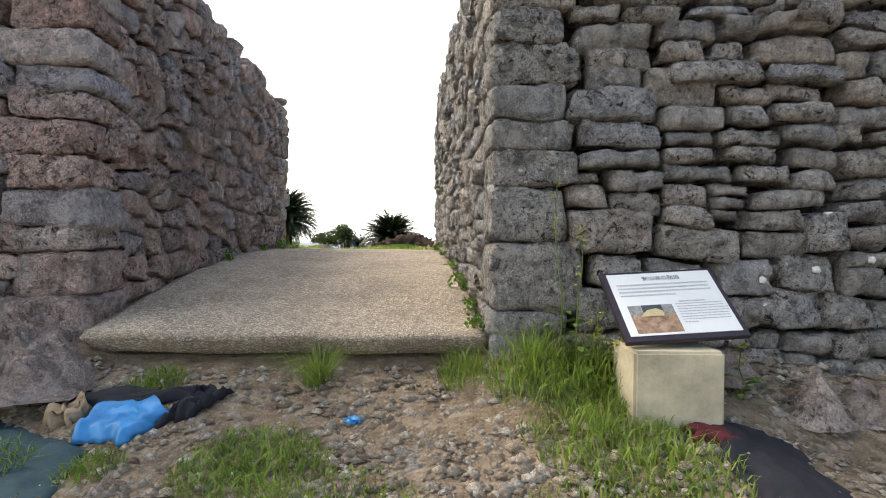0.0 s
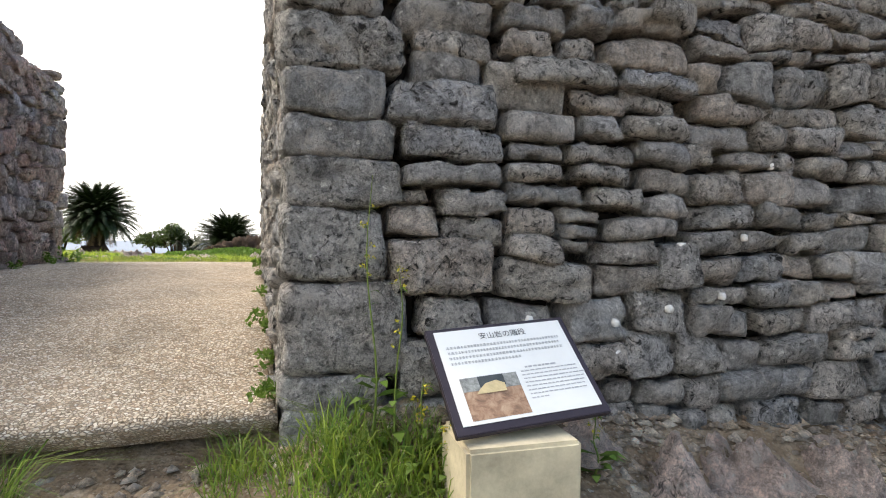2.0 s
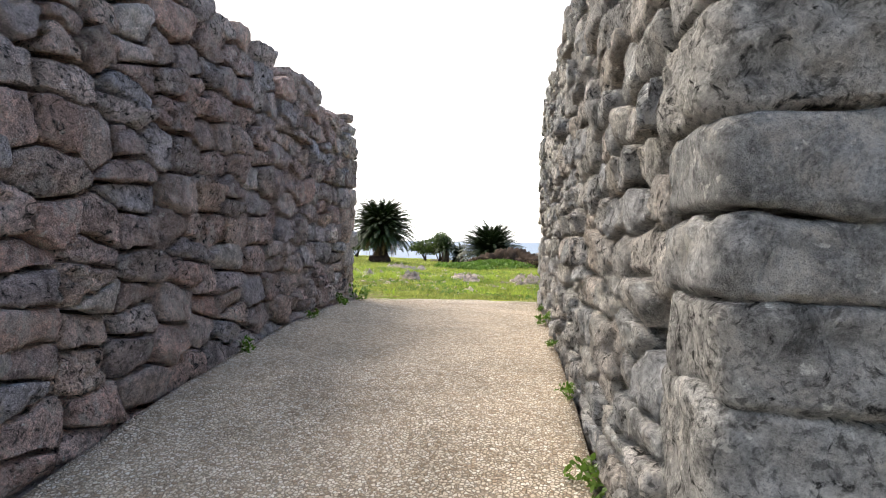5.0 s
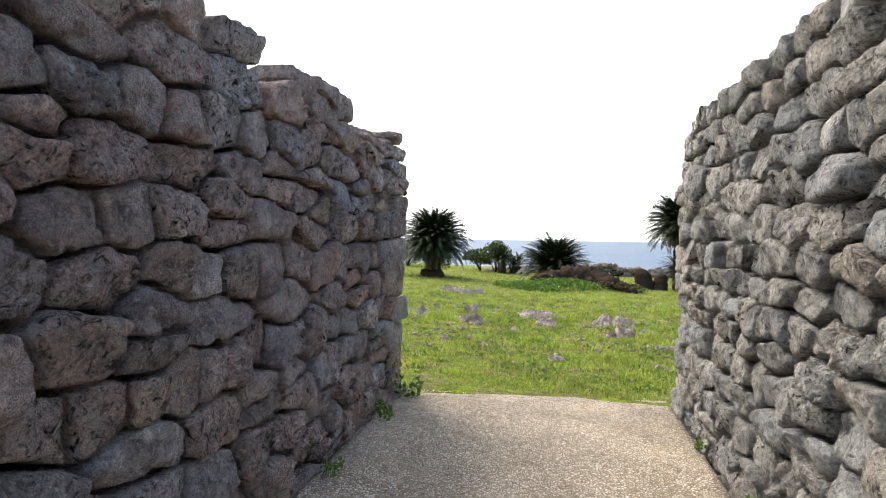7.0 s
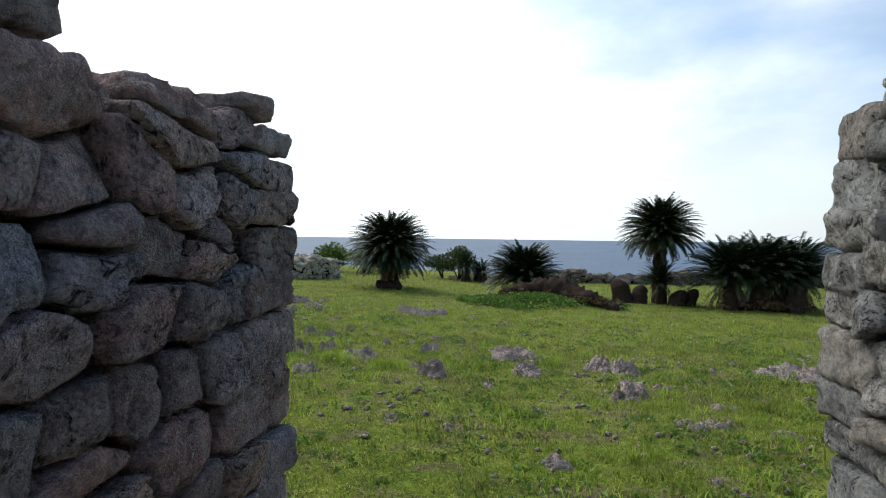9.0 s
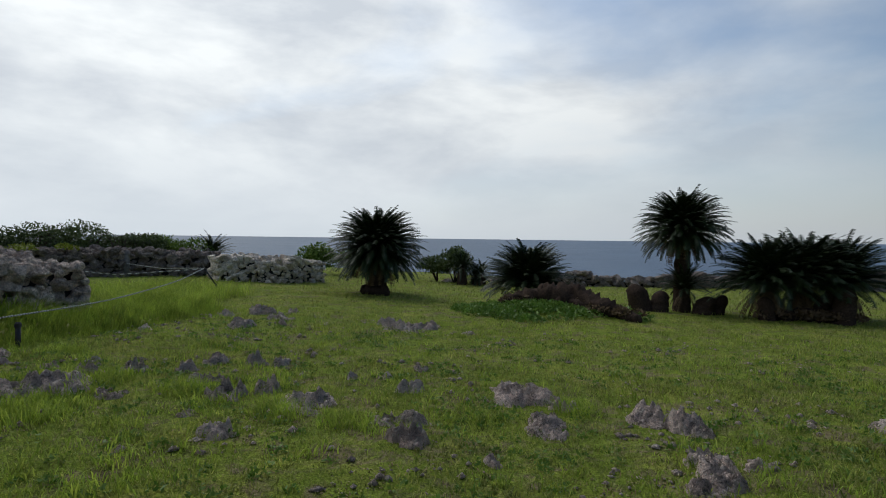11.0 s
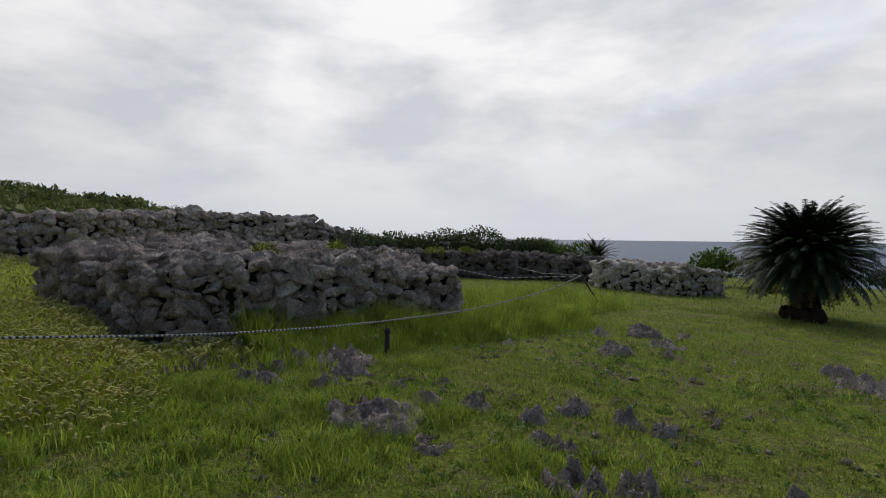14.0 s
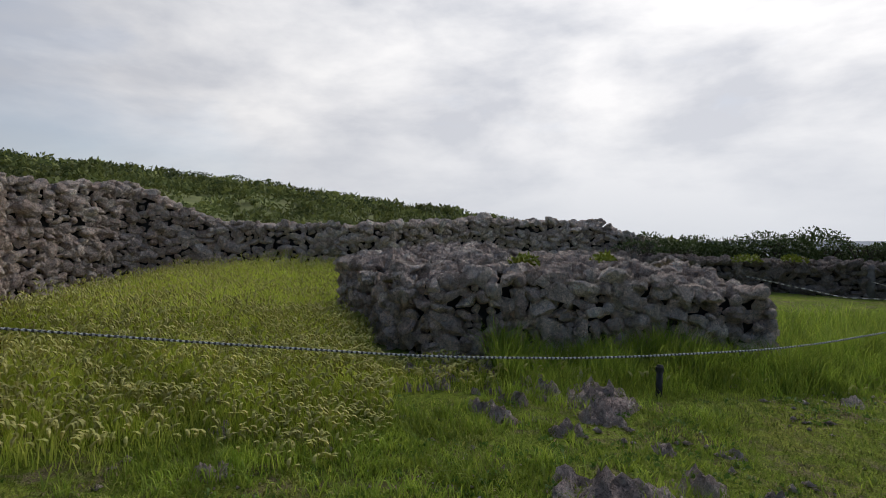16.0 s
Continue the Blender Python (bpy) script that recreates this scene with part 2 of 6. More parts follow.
def leaf_material(name, a, b, rough=0.55, thin=0.0, patch=2.0, low=0.75, high=1.2):
    m = Mat(name, rough, 0.35)
    c = m.ramp(m.random(), [(0.0, a), (1.0, b)])
    c = m.mix(1.0, c, m.ramp(m.noise(patch, 5, 0.65), [(0.34, low), (0.66, high)]), "MULTIPLY")
    m.color(c)
    if thin:
        tr = m.node("ShaderNodeBsdfTranslucent")
        mx = m.node("ShaderNodeMixShader")
        mx.inputs[0].default_value = thin
        m.link(c, tr.inputs["Color"])
        m.link(m.b.outputs[0], mx.inputs[1])
        m.link(tr.outputs[0], mx.inputs[2])
        m.link(mx.outputs[0], m.t.nodes["Material Output"].inputs[0])
    return m.m


def plain(name, c, rough=0.7, spec=0.4, wear=0.25, scale=12.0, bump=0.15):
    m = Mat(name, rough, spec)
    m.color(m.mix(1.0, c, m.ramp(m.noise(scale, 6, 0.65), [(0.3, 1.0 - wear), (0.7, 1.0 + wear * 0.4)]), "MULTIPLY"))
    m.bump(m.noise(scale * 6, 4), bump, 0.01)
    return m.m


M_RAMP, M_GROUND, M_SEA = ramp_material(), ground_material(), sea_material()
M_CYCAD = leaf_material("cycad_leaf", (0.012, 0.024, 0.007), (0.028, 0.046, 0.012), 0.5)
M_DEADFROND = leaf_material("dead_frond", (0.10, 0.065, 0.035), (0.17, 0.115, 0.065), 0.9)
M_TRUNK = plain("cycad_trunk", (0.06, 0.041, 0.031), 0.95, 0.1, 0.6, 22, 0.9)


# ---- building helpers ----
def link_mesh(name, verts, faces, material, parent=None, label="", smooth=True):
    me = bpy.data.meshes.new(name)
    me.from_pydata([tuple(v) for v in verts], [], [tuple(f) for f in faces])
    me.materials.append(material)
    if smooth:
        me.shade_smooth()
    ob = new(name, me)
    if parent:
        ob.parent = parent
    if label:
        ob["label"] = label
    return ob


def part(name, bm, material, parent=None, label="", smooth=False):
    """Links a bmesh as one mesh object under a thing."""
    me = bpy.data.meshes.new(name)
    bmesh.ops.recalc_face_normals(bm, faces=bm.faces)
    bm.to_mesh(me)
    bm.free()
    me.materials.append(material)
    if smooth:
        me.shade_smooth()
    ob = new(name, me)
    if parent:
        ob.parent = parent
    if label:
        ob["label"] = label
    return ob


def empty(name, place=(0, 0, 0), label="", category="", group="", kind=""):
    ob = new(name)
    ob.location = place
    return tagged(ob, label, category, group, kind)


def box_bm(sx, sy, sz, at=(0, 0, 0), bevel=0.0, turn=None):
    bm = bmesh.new()
    bmesh.ops.create_cube(bm, size=1)
    bmesh.ops.scale(bm, vec=(sx, sy, sz), verts=bm.verts)
    if bevel:
        bmesh.ops.bevel(bm, geom=bm.edges[:], offset=bevel, segments=2, affect="EDGES")
    if turn:
        bmesh.ops.transform(bm, matrix=turn, verts=bm.verts)
    bmesh.ops.translate(bm, vec=at, verts=bm.verts)
    return bm


def smoothstep(a, b, v):
    t = min(1.0, max(0.0, (v - a) / (b - a)))
    return t * t * (3 - 2 * t)


def n3(x, y, z=0.0):
    return noise.noise(Vector((x, y, z)))


def cube_template(a, b, c):
    """Points on the surface of a cube cut into a x b x c, and its quads, facing out."""
    idx, pts, quads = {}, [], []

    def vid(i, j, k):
        key = (i, j, k)
        if key not in idx:
            idx[key] = len(pts)
            pts.append((2 * i / a - 1, 2 * j / b - 1, 2 * k / c - 1))
        return idx[key]
    for i in range(a):
        for j in range(b):
            quads.append([vid(i, j, 0), vid(i, j + 1, 0), vid(i + 1, j + 1, 0), vid(i + 1, j, 0)])
            quads.append([vid(i, j, c), vid(i + 1, j, c), vid(i + 1, j + 1, c), vid(i, j + 1, c)])
    for i in range(a):
        for k in range(c):
            quads.append([vid(i, 0, k), vid(i + 1, 0, k), vid(i + 1, 0, k + 1), vid(i, 0, k + 1)])
            quads.append([vid(i, b, k), vid(i, b, k + 1), vid(i + 1, b, k + 1), vid(i + 1, b, k)])
    for j in range(b):
        for k in range(c):
            quads.append([vid(0, j, k), vid(0, j, k + 1), vid(0, j + 1, k + 1), vid(0, j + 1, k)])
            quads.append([vid(a, j, k), vid(a, j + 1, k), vid(a, j + 1, k + 1), vid(a, j, k + 1)])
    return np.array(pts), quads


TEMPLATES = {}


def template(a, b, c):
    if (a, b, c) not in TEMPLATES:
        TEMPLATES[(a, b, c)] = cube_template(a, b, c)
    return TEMPLATES[(a, b, c)]


def broken_points(cuts, seed, planes=9, rough=0.1):
    """An angular broken stone: a ball cut by random planes and slightly roughened."""
    p, quads = template(*cuts)
    q = p / np.linalg.norm(p, axis=1, keepdims=True)
    g = np.random.RandomState(int(seed) % 100000)
    for _ in range(planes):
        n = g.normal(size=3)
        n /= np.linalg.norm(n)
        over = np.maximum(0, q @ n - g.uniform(0.45, 0.8))
        q = q - over[:, None] * n
    for i in range(len(q)):
        w = Vector(q[i]) * 2.2 + Vector((seed * 1.3, seed * 2.1, 0))
        q[i] *= 1.15 + rough * (noise.noise(w) + 0.6 * noise.noise(w * 2.6))
    return q, quads


# ---- the lie of the land ----
RAMP_Y = [2.86, 3.3, 3.7, 4.5, 6.0, 7.2, 8.3]
RAMP_Z = [0.74, 0.81, 0.89, 1.00, 1.12, 1.14, 1.12]


def land(x, y):
    """The height of the ground."""
    out = 0.06 + 0.155 * y + (0.2 - 0.13 * smoothstep(0.5, 0.1, x) * smoothstep(-2.0, -1.7, x)) * smoothstep(2.3, 2.9, y) - 0.11 * max(0.0, x - 1.2) + 0.03 * n3(x * 1.3, y * 1.3) + 0.012 * n3(x * 6, y * 6)
    out += 0.12 * math.exp(-((x - 0.95) ** 2 + (y - 2.35) ** 2) / 0.35)
    out = max(out, -1.2)
    xx, yy = max(-22.0, min(12.0, x)), min(y, 60.0)
    ins = 1.36 - 0.03 * yy + 0.035 * max(0.0, -xx - 2) + 0.3 * math.exp(-((x + 1.3) ** 2 / 3.0 + (y - 22.3) ** 2 / 2.2))
    ins += 0.05 * n3(x * 0.5, y * 0.5, 3) + 0.03 * n3(x * 1.9, y * 1.9, 5)
    k = smoothstep(3.0, 7.5, y)
    z = out * (1 - k) + ins * k
    if 2.95 < y < 8.2 and -2.6 < x < 0.6:
        z = min(z, float(np.interp(y, RAMP_Y, RAMP_Z)) - 0.10)
    edge = 43 + 2.5 * n3(x * 0.06, 2.0) - 0.10 * max(0.0, -x) + 0.05 * max(0, x)
    if y < 3:
        return z
    cliff = smoothstep(edge, edge + 14, y)
    return z * (1 - cliff) - 22 * cliff


def build_land():
    def steps(lo, hi, fine_lo, fine_hi, fine):
        a = list(np.arange(fine_lo, fine_hi, fine))
        s, v = fine, fine_hi
        while v < hi:
            a.append(v)
            s *= 1.25
            v += s
        a.append(hi)
        s, v = fine, fine_lo - fine
        while v > lo:
            a.insert(0, v)
            s *= 1.25
            v -= s
        a.insert(0, lo)
        return a
    xs, ys = steps(-900, 900, -16, 12, 0.25), steps(-900, 58, -2, 46, 0.25)
    verts = [(x, y, land(x, y)) for y in ys for x in xs]
    n = len(xs)
    faces = [(j * n + i, j * n + i + 1, (j + 1) * n + i + 1, (j + 1) * n + i) for j in range(len(ys) - 1) for i in range(n - 1)]
    tagged(link_mesh("ground", verts, faces, M_GROUND), "green lawn with bare stony earth patches", "ground", kind="structure")
    sea = [(x, y, -13.0) for y in (20, 60, 150, 400, 1200, 4200) for x in (-3600, -1200, -400, 0, 400, 1200, 3600)]
    faces = [(j * 7 + i, j * 7 + i + 1, j * 7 + i + 8, j * 7 + i + 7) for j in range(5) for i in range(6)]
    tagged(link_mesh("water", sea, faces, M_SEA), "calm grey-blue sea reaching the horizon", "sea", kind="structure")


build_land()


# ---- dry stone walls of the gate ----
class Courses:
    """Wavy bed lines shared by all the faces of one wall."""

    def __init__(self, seed, z0, z1, lo, hi, wave=0.5):
        self.wave = wave
        rng = random.Random(seed)
        self.seed, self.h = seed, [z0]
        while self.h[-1] < z1:
            self.h.append(self.h[-1] + rng.uniform(lo, hi))

    def z(self, k, s):
        """Height of bed line k at the distance s along the wall."""
        amp = self.wave * ((self.h[k] - self.h[k - 1]) if k else 0.1)
        return self.h[k] + amp * smoothstep(0, 0.8, abs(s)) * (n3(s * 1.15, k * 5.7, self.seed) * 1.3 + n3(s * 3.1, k * 9.1, self.seed + 4) * 0.55)


def weather(p, seed, rough):
    """How far the surface of a wall stone stands out at p: broken in planes, eaten by pits."""
    w = p + Vector((seed * 7.3, seed * 3.1, seed * 1.7))
    d = 0.020 * noise.noise(w * 5.5) + 0.012 * noise.noise(w * 13.0) + 0.008 * rough * noise.noise(w * 27.0)
    d -= 0.030 * rough * max(0.0, noise.noise(w * 16.0 + Vector((9, 4, 2))) - 0.12)
    return d - 0.014 * rough * max(0.0, noise.noise(w * 34.0) - 0.05)


def block(cuts, power, place, axes, seed, rough, back=True):
    """A worn block: place maps -1..1 to the world, axes are its three directions there."""
    pts, quads = template(*cuts)
    q = pts / (np.abs(pts) ** power).sum(1, keepdims=True) ** (1 / power)
    verts = []
    for (u, v, t), (a, b, c) in zip(q, pts):
        d = axes[0] * (a * abs(a) ** 5) + axes[1] * (b * abs(b) ** 5) + axes[2] * (c * abs(c) ** 5)
        p = place(u, v, t)
        verts.append(p + d.normalized() * weather(p, seed, rough))
    if not back:
        quads = [f for f in quads if not all(pts[i][2] < -0.99 for i in f)]
    return verts, quads


def stone(parent, material, quad, out, depth, seed, power=None):
    """One wall stone: quad is its four corners on the face (bottom two, top two), out the face's normal."""
    rng = random.Random(seed)
    a, b, c, d = [Vector(v) for v in quad]
    w, h = (b - a).length, (d - a).length
    na, nb = max(6, min(20, int(w / 0.021))), max(5, min(13, int(h / 0.021)))
    proud = rng.uniform(-0.03, 0.04)
    tip, yawn = rng.uniform(-0.025, 0.025), rng.uniform(-0.02, 0.02)

    def place(u, v, q):
        s, t = (u + 1) / 2, (v + 1) / 2
        p = (a * (1 - s) + b * s) * (1 - t) + (d * (1 - s) + c * s) * t
        bulge = 0.022 * (1 - u * u) * (1 - v * v)
        return p + out * ((q - 1) / 2 * depth + proud + tip * v + yawn * u + (bulge if q > 0 else 0))
    way = (b - a).normalized()
    verts, quads = block((na, nb, 4), power or rng.uniform(6, 14), place, (way, Vector((0, 0, 1)), out), seed % 977 + rng.random(), rng.choice((0.4, 0.8, 1.3, 1.7)), False)
    return link_mesh("stone", verts, quads, material, parent)


def wall_face(parent, material, start, end, courses, seed, wlo, whi, top, skip=(0.0, 0.0), foot=None, lean=0.0, s0=0.0, joint=0.005, depth=0.30, sign=1, leave=None):
    """Fills a face from start to end (seen from outside, left to right) with courses of stones. skip: room left for corner stones."""
    a, b = Vector((*start, 0)), Vector((*end, 0))
    way = (b - a).normalized()
    out = Vector((way.y, -way.x, 0))
    length = (b - a).length
    rng = random.Random(seed)
    count = 0
    for k in range(1, len(courses.h)):
        lo = skip[0] if isinstance(skip[0], float) else skip[0][k % len(skip[0])]
        hi = skip[1] if isinstance(skip[1], float) else skip[1][k % len(skip[1])]
        s = lo
        hgt = courses.h[k] - courses.h[k - 1]
        if leave and leave[1] < courses.h[k] - hgt * 0.4 < leave[2]:
            s = lo = leave[0] + rng.uniform(-0.04, 0.04)
        while s < length - hi - 0.02:
            w = rng.uniform(wlo, whi) * (0.6 + 0.5 * hgt / 0.2)
            if length - hi - s - w < wlo * 0.7:
                w = length - hi - s
            e = min(s + w, length - hi)
            mid = (s + e) / 2
            if top(mid) > courses.z(k - 1, sign * (mid + s0)) + 0.55 * hgt and (foot is None or foot(mid) < courses.h[k] - 0.02):
                rows = [(0.0, 1.0)]
                if hgt > 0.18 and rng.random() < 0.26:
                    m = rng.uniform(0.4, 0.6)
                    rows = [(0.0, m), (m, 1.0)]
                for r0, r1 in rows:
                    q = []
                    for ss, r in ((s + joint, r0), (e - joint, r0), (e - joint, r1), (s + joint, r1)):
                        sd = sign * (ss + s0)
                        z0 = courses.z(k - 1, sd)
                        z1 = courses.z(k, sd)
                        z = z0 + (z1 - z0) * r + (joint * 0.6 if r == r0 else -joint * 0.6)
                        z += rng.uniform(-0.02, 0.02)
                        shift = rng.uniform(-0.03, 0.03) if lo + 0.02 < ss < length - hi - 0.02 else 0
                        q.append(a + way * (ss + shift) - out * lean * z + Vector((0, 0, z)))
                    stone(parent, material, q, out, depth * rng.uniform(0.8, 1.1), seed * 1000 + count)
                    count += 1
            s = e


def cell(seeds, k, box, aspect):
    """The convex patch of wall nearest to seed k, as the half-planes that bound it: (nx, nz, distance) from the seed."""
    x, z = seeds[k]
    poly = [(box[0], box[2]), (box[1], box[2]), (box[1], box[3]), (box[0], box[3])]
    near = sorted((((sx - x) / aspect) ** 2 + (sz - z) ** 2, sx, sz) for i, (sx, sz) in enumerate(seeds) if i != k and abs(sx - x) < 1.1 and abs(sz - z) < 0.75)
    for _, sx, sz in near[:22]:
        nx, nz = (sx - x) / aspect ** 2, sz - z
        mx, mz = (sx + x) / 2, (sz + z) / 2
        side = [(px - mx) * nx + (pz - mz) * nz for px, pz in poly]
        out = []
        for i, (p, d) in enumerate(zip(poly, side)):
            q, e = poly[(i + 1) % len(poly)], side[(i + 1) % len(poly)]
            if d <= 0:
                out.append(p)
            if (d < 0) != (e < 0):
                t = d / (d - e)
                out.append((p[0] + (q[0] - p[0]) * t, p[1] + (q[1] - p[1]) * t))
        poly = out
        if len(poly) < 3:
            return None
    return poly


def rubble_face(parent, material, start, end, seed, sizes, aspect, z0, top, skip=(0.0, 0.0), foot=0.6, depth=0.3):
    """A face of roughly coursed polygonal stones from start to end, seen from outside, left to right."""
    a, b = Vector((*start, 0)), Vector((*end, 0))
    way = (b - a).normalized()
    out = Vector((way.y, -way.x, 0))
    length = (b - a).length
    rng = random.Random(seed)
    seeds, z = [], z0
    while z < 3.75:
        h = rng.uniform(*sizes)
        s = skip[0] - 0.1 + rng.uniform(0, 0.2)
        while s < length - skip[1] + 0.1:
            w = max(0.12, h * aspect * rng.choice((0.6, 0.85, 1.0, 1.2, 1.5)))
            jz = rng.uniform(-0.15, 0.15) * h
            if h > 0.17 and rng.random() < 0.3:
                seeds.append((s + w / 2, z + h * 0.26 + jz * 0.3))
                seeds.append((s + w / 2 + rng.uniform(-0.05, 0.05), z + h * 0.76 + jz * 0.3))
            else:
                seeds.append((s + w / 2, z + h / 2 + jz))
            s += w
        z += h
    box = (skip[0] - 0.02, length - skip[1] + 0.02, z0 - 0.1, 3.9)
    for k, (sx, sz) in enumerate(seeds):
        if not (box[0] < sx < box[1]) or sz > top(sx) + 0.03 or sz < foot - 0.1:
            continue
        poly = cell(seeds, k, (box[0], box[1], box[2], top(sx) + 0.06), aspect * 0.9)
        if not poly:
            continue
        cx, cz = sum(p[0] for p in poly) / len(poly), sum(p[1] for p in poly) / len(poly)
        edges = []
        for i, p in enumerate(poly):
            q = poly[(i + 1) % len(poly)]
            nx, nz = q[1] - p[1], p[0] - q[0]
            ln = math.hypot(nx, nz)
            if ln > 1e-4:
                nx, nz = nx / ln, nz / ln
                edges.append((nx, nz, max(0.02, (p[0] - cx) * nx + (p[1] - cz) * nz - 0.005)))
        wide = max(p[0] for p in poly) - min(p[0] for p in poly)
        tall = max(p[1] for p in poly) - min(p[1] for p in poly)
        if wide < 0.06 or tall < 0.07:
            continue
        power, soft = rng.uniform(14, 26), rng.uniform(8, 14)
        proud, tip, yawn = rng.uniform(-0.025, 0.025), rng.uniform(-0.022, 0.022), rng.uniform(-0.022, 0.022)
        deep = depth * rng.uniform(0.85, 1.1)

        def place(u, v, q):
            r = max(abs(u), abs(v))
            if r < 1e-6:
                x = y = 0.0
            else:
                dx, dz = u * wide / 2, v * tall / 2
                g = sum(max(0.0, (nx * dx + nz * dz) / d) ** power for nx, nz, d in edges) ** (1 / power)
                x, y = dx * r / g, dz * r / g
            f = (r ** soft + abs(q) ** soft) ** (1 / soft)
            x, y, q = x / f, y / f, q / f
            bulge = 0.007 * (1 - r * r) if q > 0 else 0
            return a + way * (cx + x) + Vector((0, 0, cz + y)) + out * ((q - 1) / 2 * deep + proud + tip * v + yawn * u + bulge)
        cuts = (max(6, min(18, int(wide / 0.023))), max(5, min(13, int(tall / 0.023))), 4)
        verts, quads = block(cuts, 200, place, (way, Vector((0, 0, 1)), out), seed + k * 0.37, rng.choice((0.5, 0.9, 1.3, 1.8)), False)
        link_mesh("stone", verts, quads, material, parent)


def corner_stones(parent, material, corner, way_a, way_b, courses, top, foot, seed, longs, shorts, lean=0.0, ragged=0.012, fitted=False):
    """Alternating quoins: way_a and way_b run from the corner along its two faces."""
    A, B = Vector((*way_a, 0)).normalized(), Vector((*way_b, 0)).normalized()
    for k in range(1, len(courses.h)):
        if courses.h[k - 1] > top - 0.05 or courses.h[k] < foot:
            continue
        la, lb = (longs[k % len(longs)] if fitted else max(longs[k % len(longs)], sum(longs) / len(longs))) + 0.006, max(shorts[k % len(shorts)], sum(shorts) / len(shorts)) + 0.006
        z0, z1 = courses.h[k - 1] - 0.003, min(courses.h[k] + 0.005, top)
        rng = random.Random(seed + k)
        slip = A * rng.uniform(-ragged, ragged * 0.8) + B * rng.uniform(-ragged, ragged * 0.6)
        la, lb = la + ragged, lb + ragged
        na, nb, nc = max(5, int(la / 0.021)), max(5, int(lb / 0.021)), max(5, int((z1 - z0) / 0.021))
        skew = [rng.uniform(-0.018, 0.018) for _ in range(4)]

        def place(u, v, q):
            z = z0 + (z1 - z0) * (q + 1) / 2 + (skew[0] if q > 0 else skew[1]) * u * abs(q)
            return Vector((*corner, z)) + A * ((u + 1) / 2 * (la + skew[2] * q)) + B * ((v + 1) / 2 * (lb + skew[3] * q)) + (A + B) * lean * z + slip
        verts, quads = block((na, nb, nc), rng.uniform(7, 12), place, (A, B, Vector((0, 0, 1))), seed + k * 1.37, rng.choice((0.4, 0.9, 1.6)))
        if (A.x * B.y - A.y * B.x) < 0:
            quads = [f[::-1] for f in quads]
        link_mesh("stone", verts, quads, material, parent)


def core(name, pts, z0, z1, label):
    """The rubble heart of a wall, set back behind its face stones, coloured near-black as painted joint shade."""
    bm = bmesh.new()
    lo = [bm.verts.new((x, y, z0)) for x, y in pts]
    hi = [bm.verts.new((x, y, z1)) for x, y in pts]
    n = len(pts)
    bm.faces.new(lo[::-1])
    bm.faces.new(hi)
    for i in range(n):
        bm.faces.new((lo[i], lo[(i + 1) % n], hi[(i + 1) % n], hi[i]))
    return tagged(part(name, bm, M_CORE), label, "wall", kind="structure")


RC, RE = (0.25, 2.82), (-0.12, 8.30)
LC, LE = (-1.98, 3.02), (-2.28, 7.95)


def wave_top(base, amp, seed):
    return lambda s: base + amp * n3(s * 1.6, seed, 1.3) + amp * 0.6 * n3(s * 4.3, seed, 8.1)


# the stones beside the gate's corner: left, right, bottom, top on the wall's face
FACE_LOW = [(0.71, 1.06, 0.88, 1.02), (1.06, 1.47, 0.88, 1.03), (1.47, 1.75, 0.83, 0.98), (0.77, 1.06, 1.01, 1.19), (1.06, 1.41, 1.03, 1.16), (1.42, 1.75, 0.97, 1.18), (1.75, 2.08, 0.99, 1.20), (0.65, 1.12, 1.19, 1.43), (1.12, 1.56, 1.15, 1.34), (1.55, 1.93, 1.17, 1.32), (1.13, 1.41, 1.33, 1.45), (1.53, 1.88, 1.31, 1.43), (1.40, 1.53, 1.36, 1.43), (1.88, 2.1, 1.2, 1.42)]
FACE_MID = [(0.64, 0.87, 1.43, 1.56), (0.87, 1.17, 1.39, 1.52), (0.69, 0.84, 1.56, 1.63), (0.85, 1.17, 1.51, 1.64), (1.13, 1.40, 1.43, 1.57), (1.40, 1.59, 1.42, 1.49), (1.40, 1.62, 1.49, 1.57), (1.62, 1.99, 1.43, 1.53), (0.69, 1.14, 1.63, 1.74), (1.14, 1.53, 1.57, 1.67), (1.53, 1.80, 1.56, 1.67), (1.80, 2.07, 1.53, 1.64), (0.69, 1.14, 1.74, 1.89), (1.14, 1.45, 1.67, 1.76), (1.45, 1.74, 1.67, 1.76), (1.81, 2.08, 1.64, 1.76), (1.15, 1.43, 1.76, 1.85), (1.43, 1.77, 1.76, 1.86), (1.77, 2.07, 1.76, 1.88)]
FACE_TOP = [(0.63, 1.11, 1.88, 2.07), (1.12, 1.49, 1.84, 1.97), (1.49, 1.70, 1.87, 1.98), (1.70, 2.02, 1.88, 1.99), (1.04, 1.43, 1.96, 2.17), (1.44, 1.71, 1.98, 2.07), (1.67, 2.01, 1.99, 2.10), (0.74, 1.05, 2.03, 2.20), (1.16, 1.67, 2.08, 2.21), (1.67, 2.09, 2.09, 2.19), (0.72, 1.11, 2.15, 2.29), (1.11, 1.37, 2.18, 2.30), (1.38, 1.59, 2.20, 2.32), (1.59, 2.08, 2.18, 2.35), (0.65, 1.11, 2.25, 2.40), (1.11, 1.42, 2.30, 2.42), (1.42, 1.64, 2.32, 2.44), (1.64, 2.05, 2.35, 2.47)]


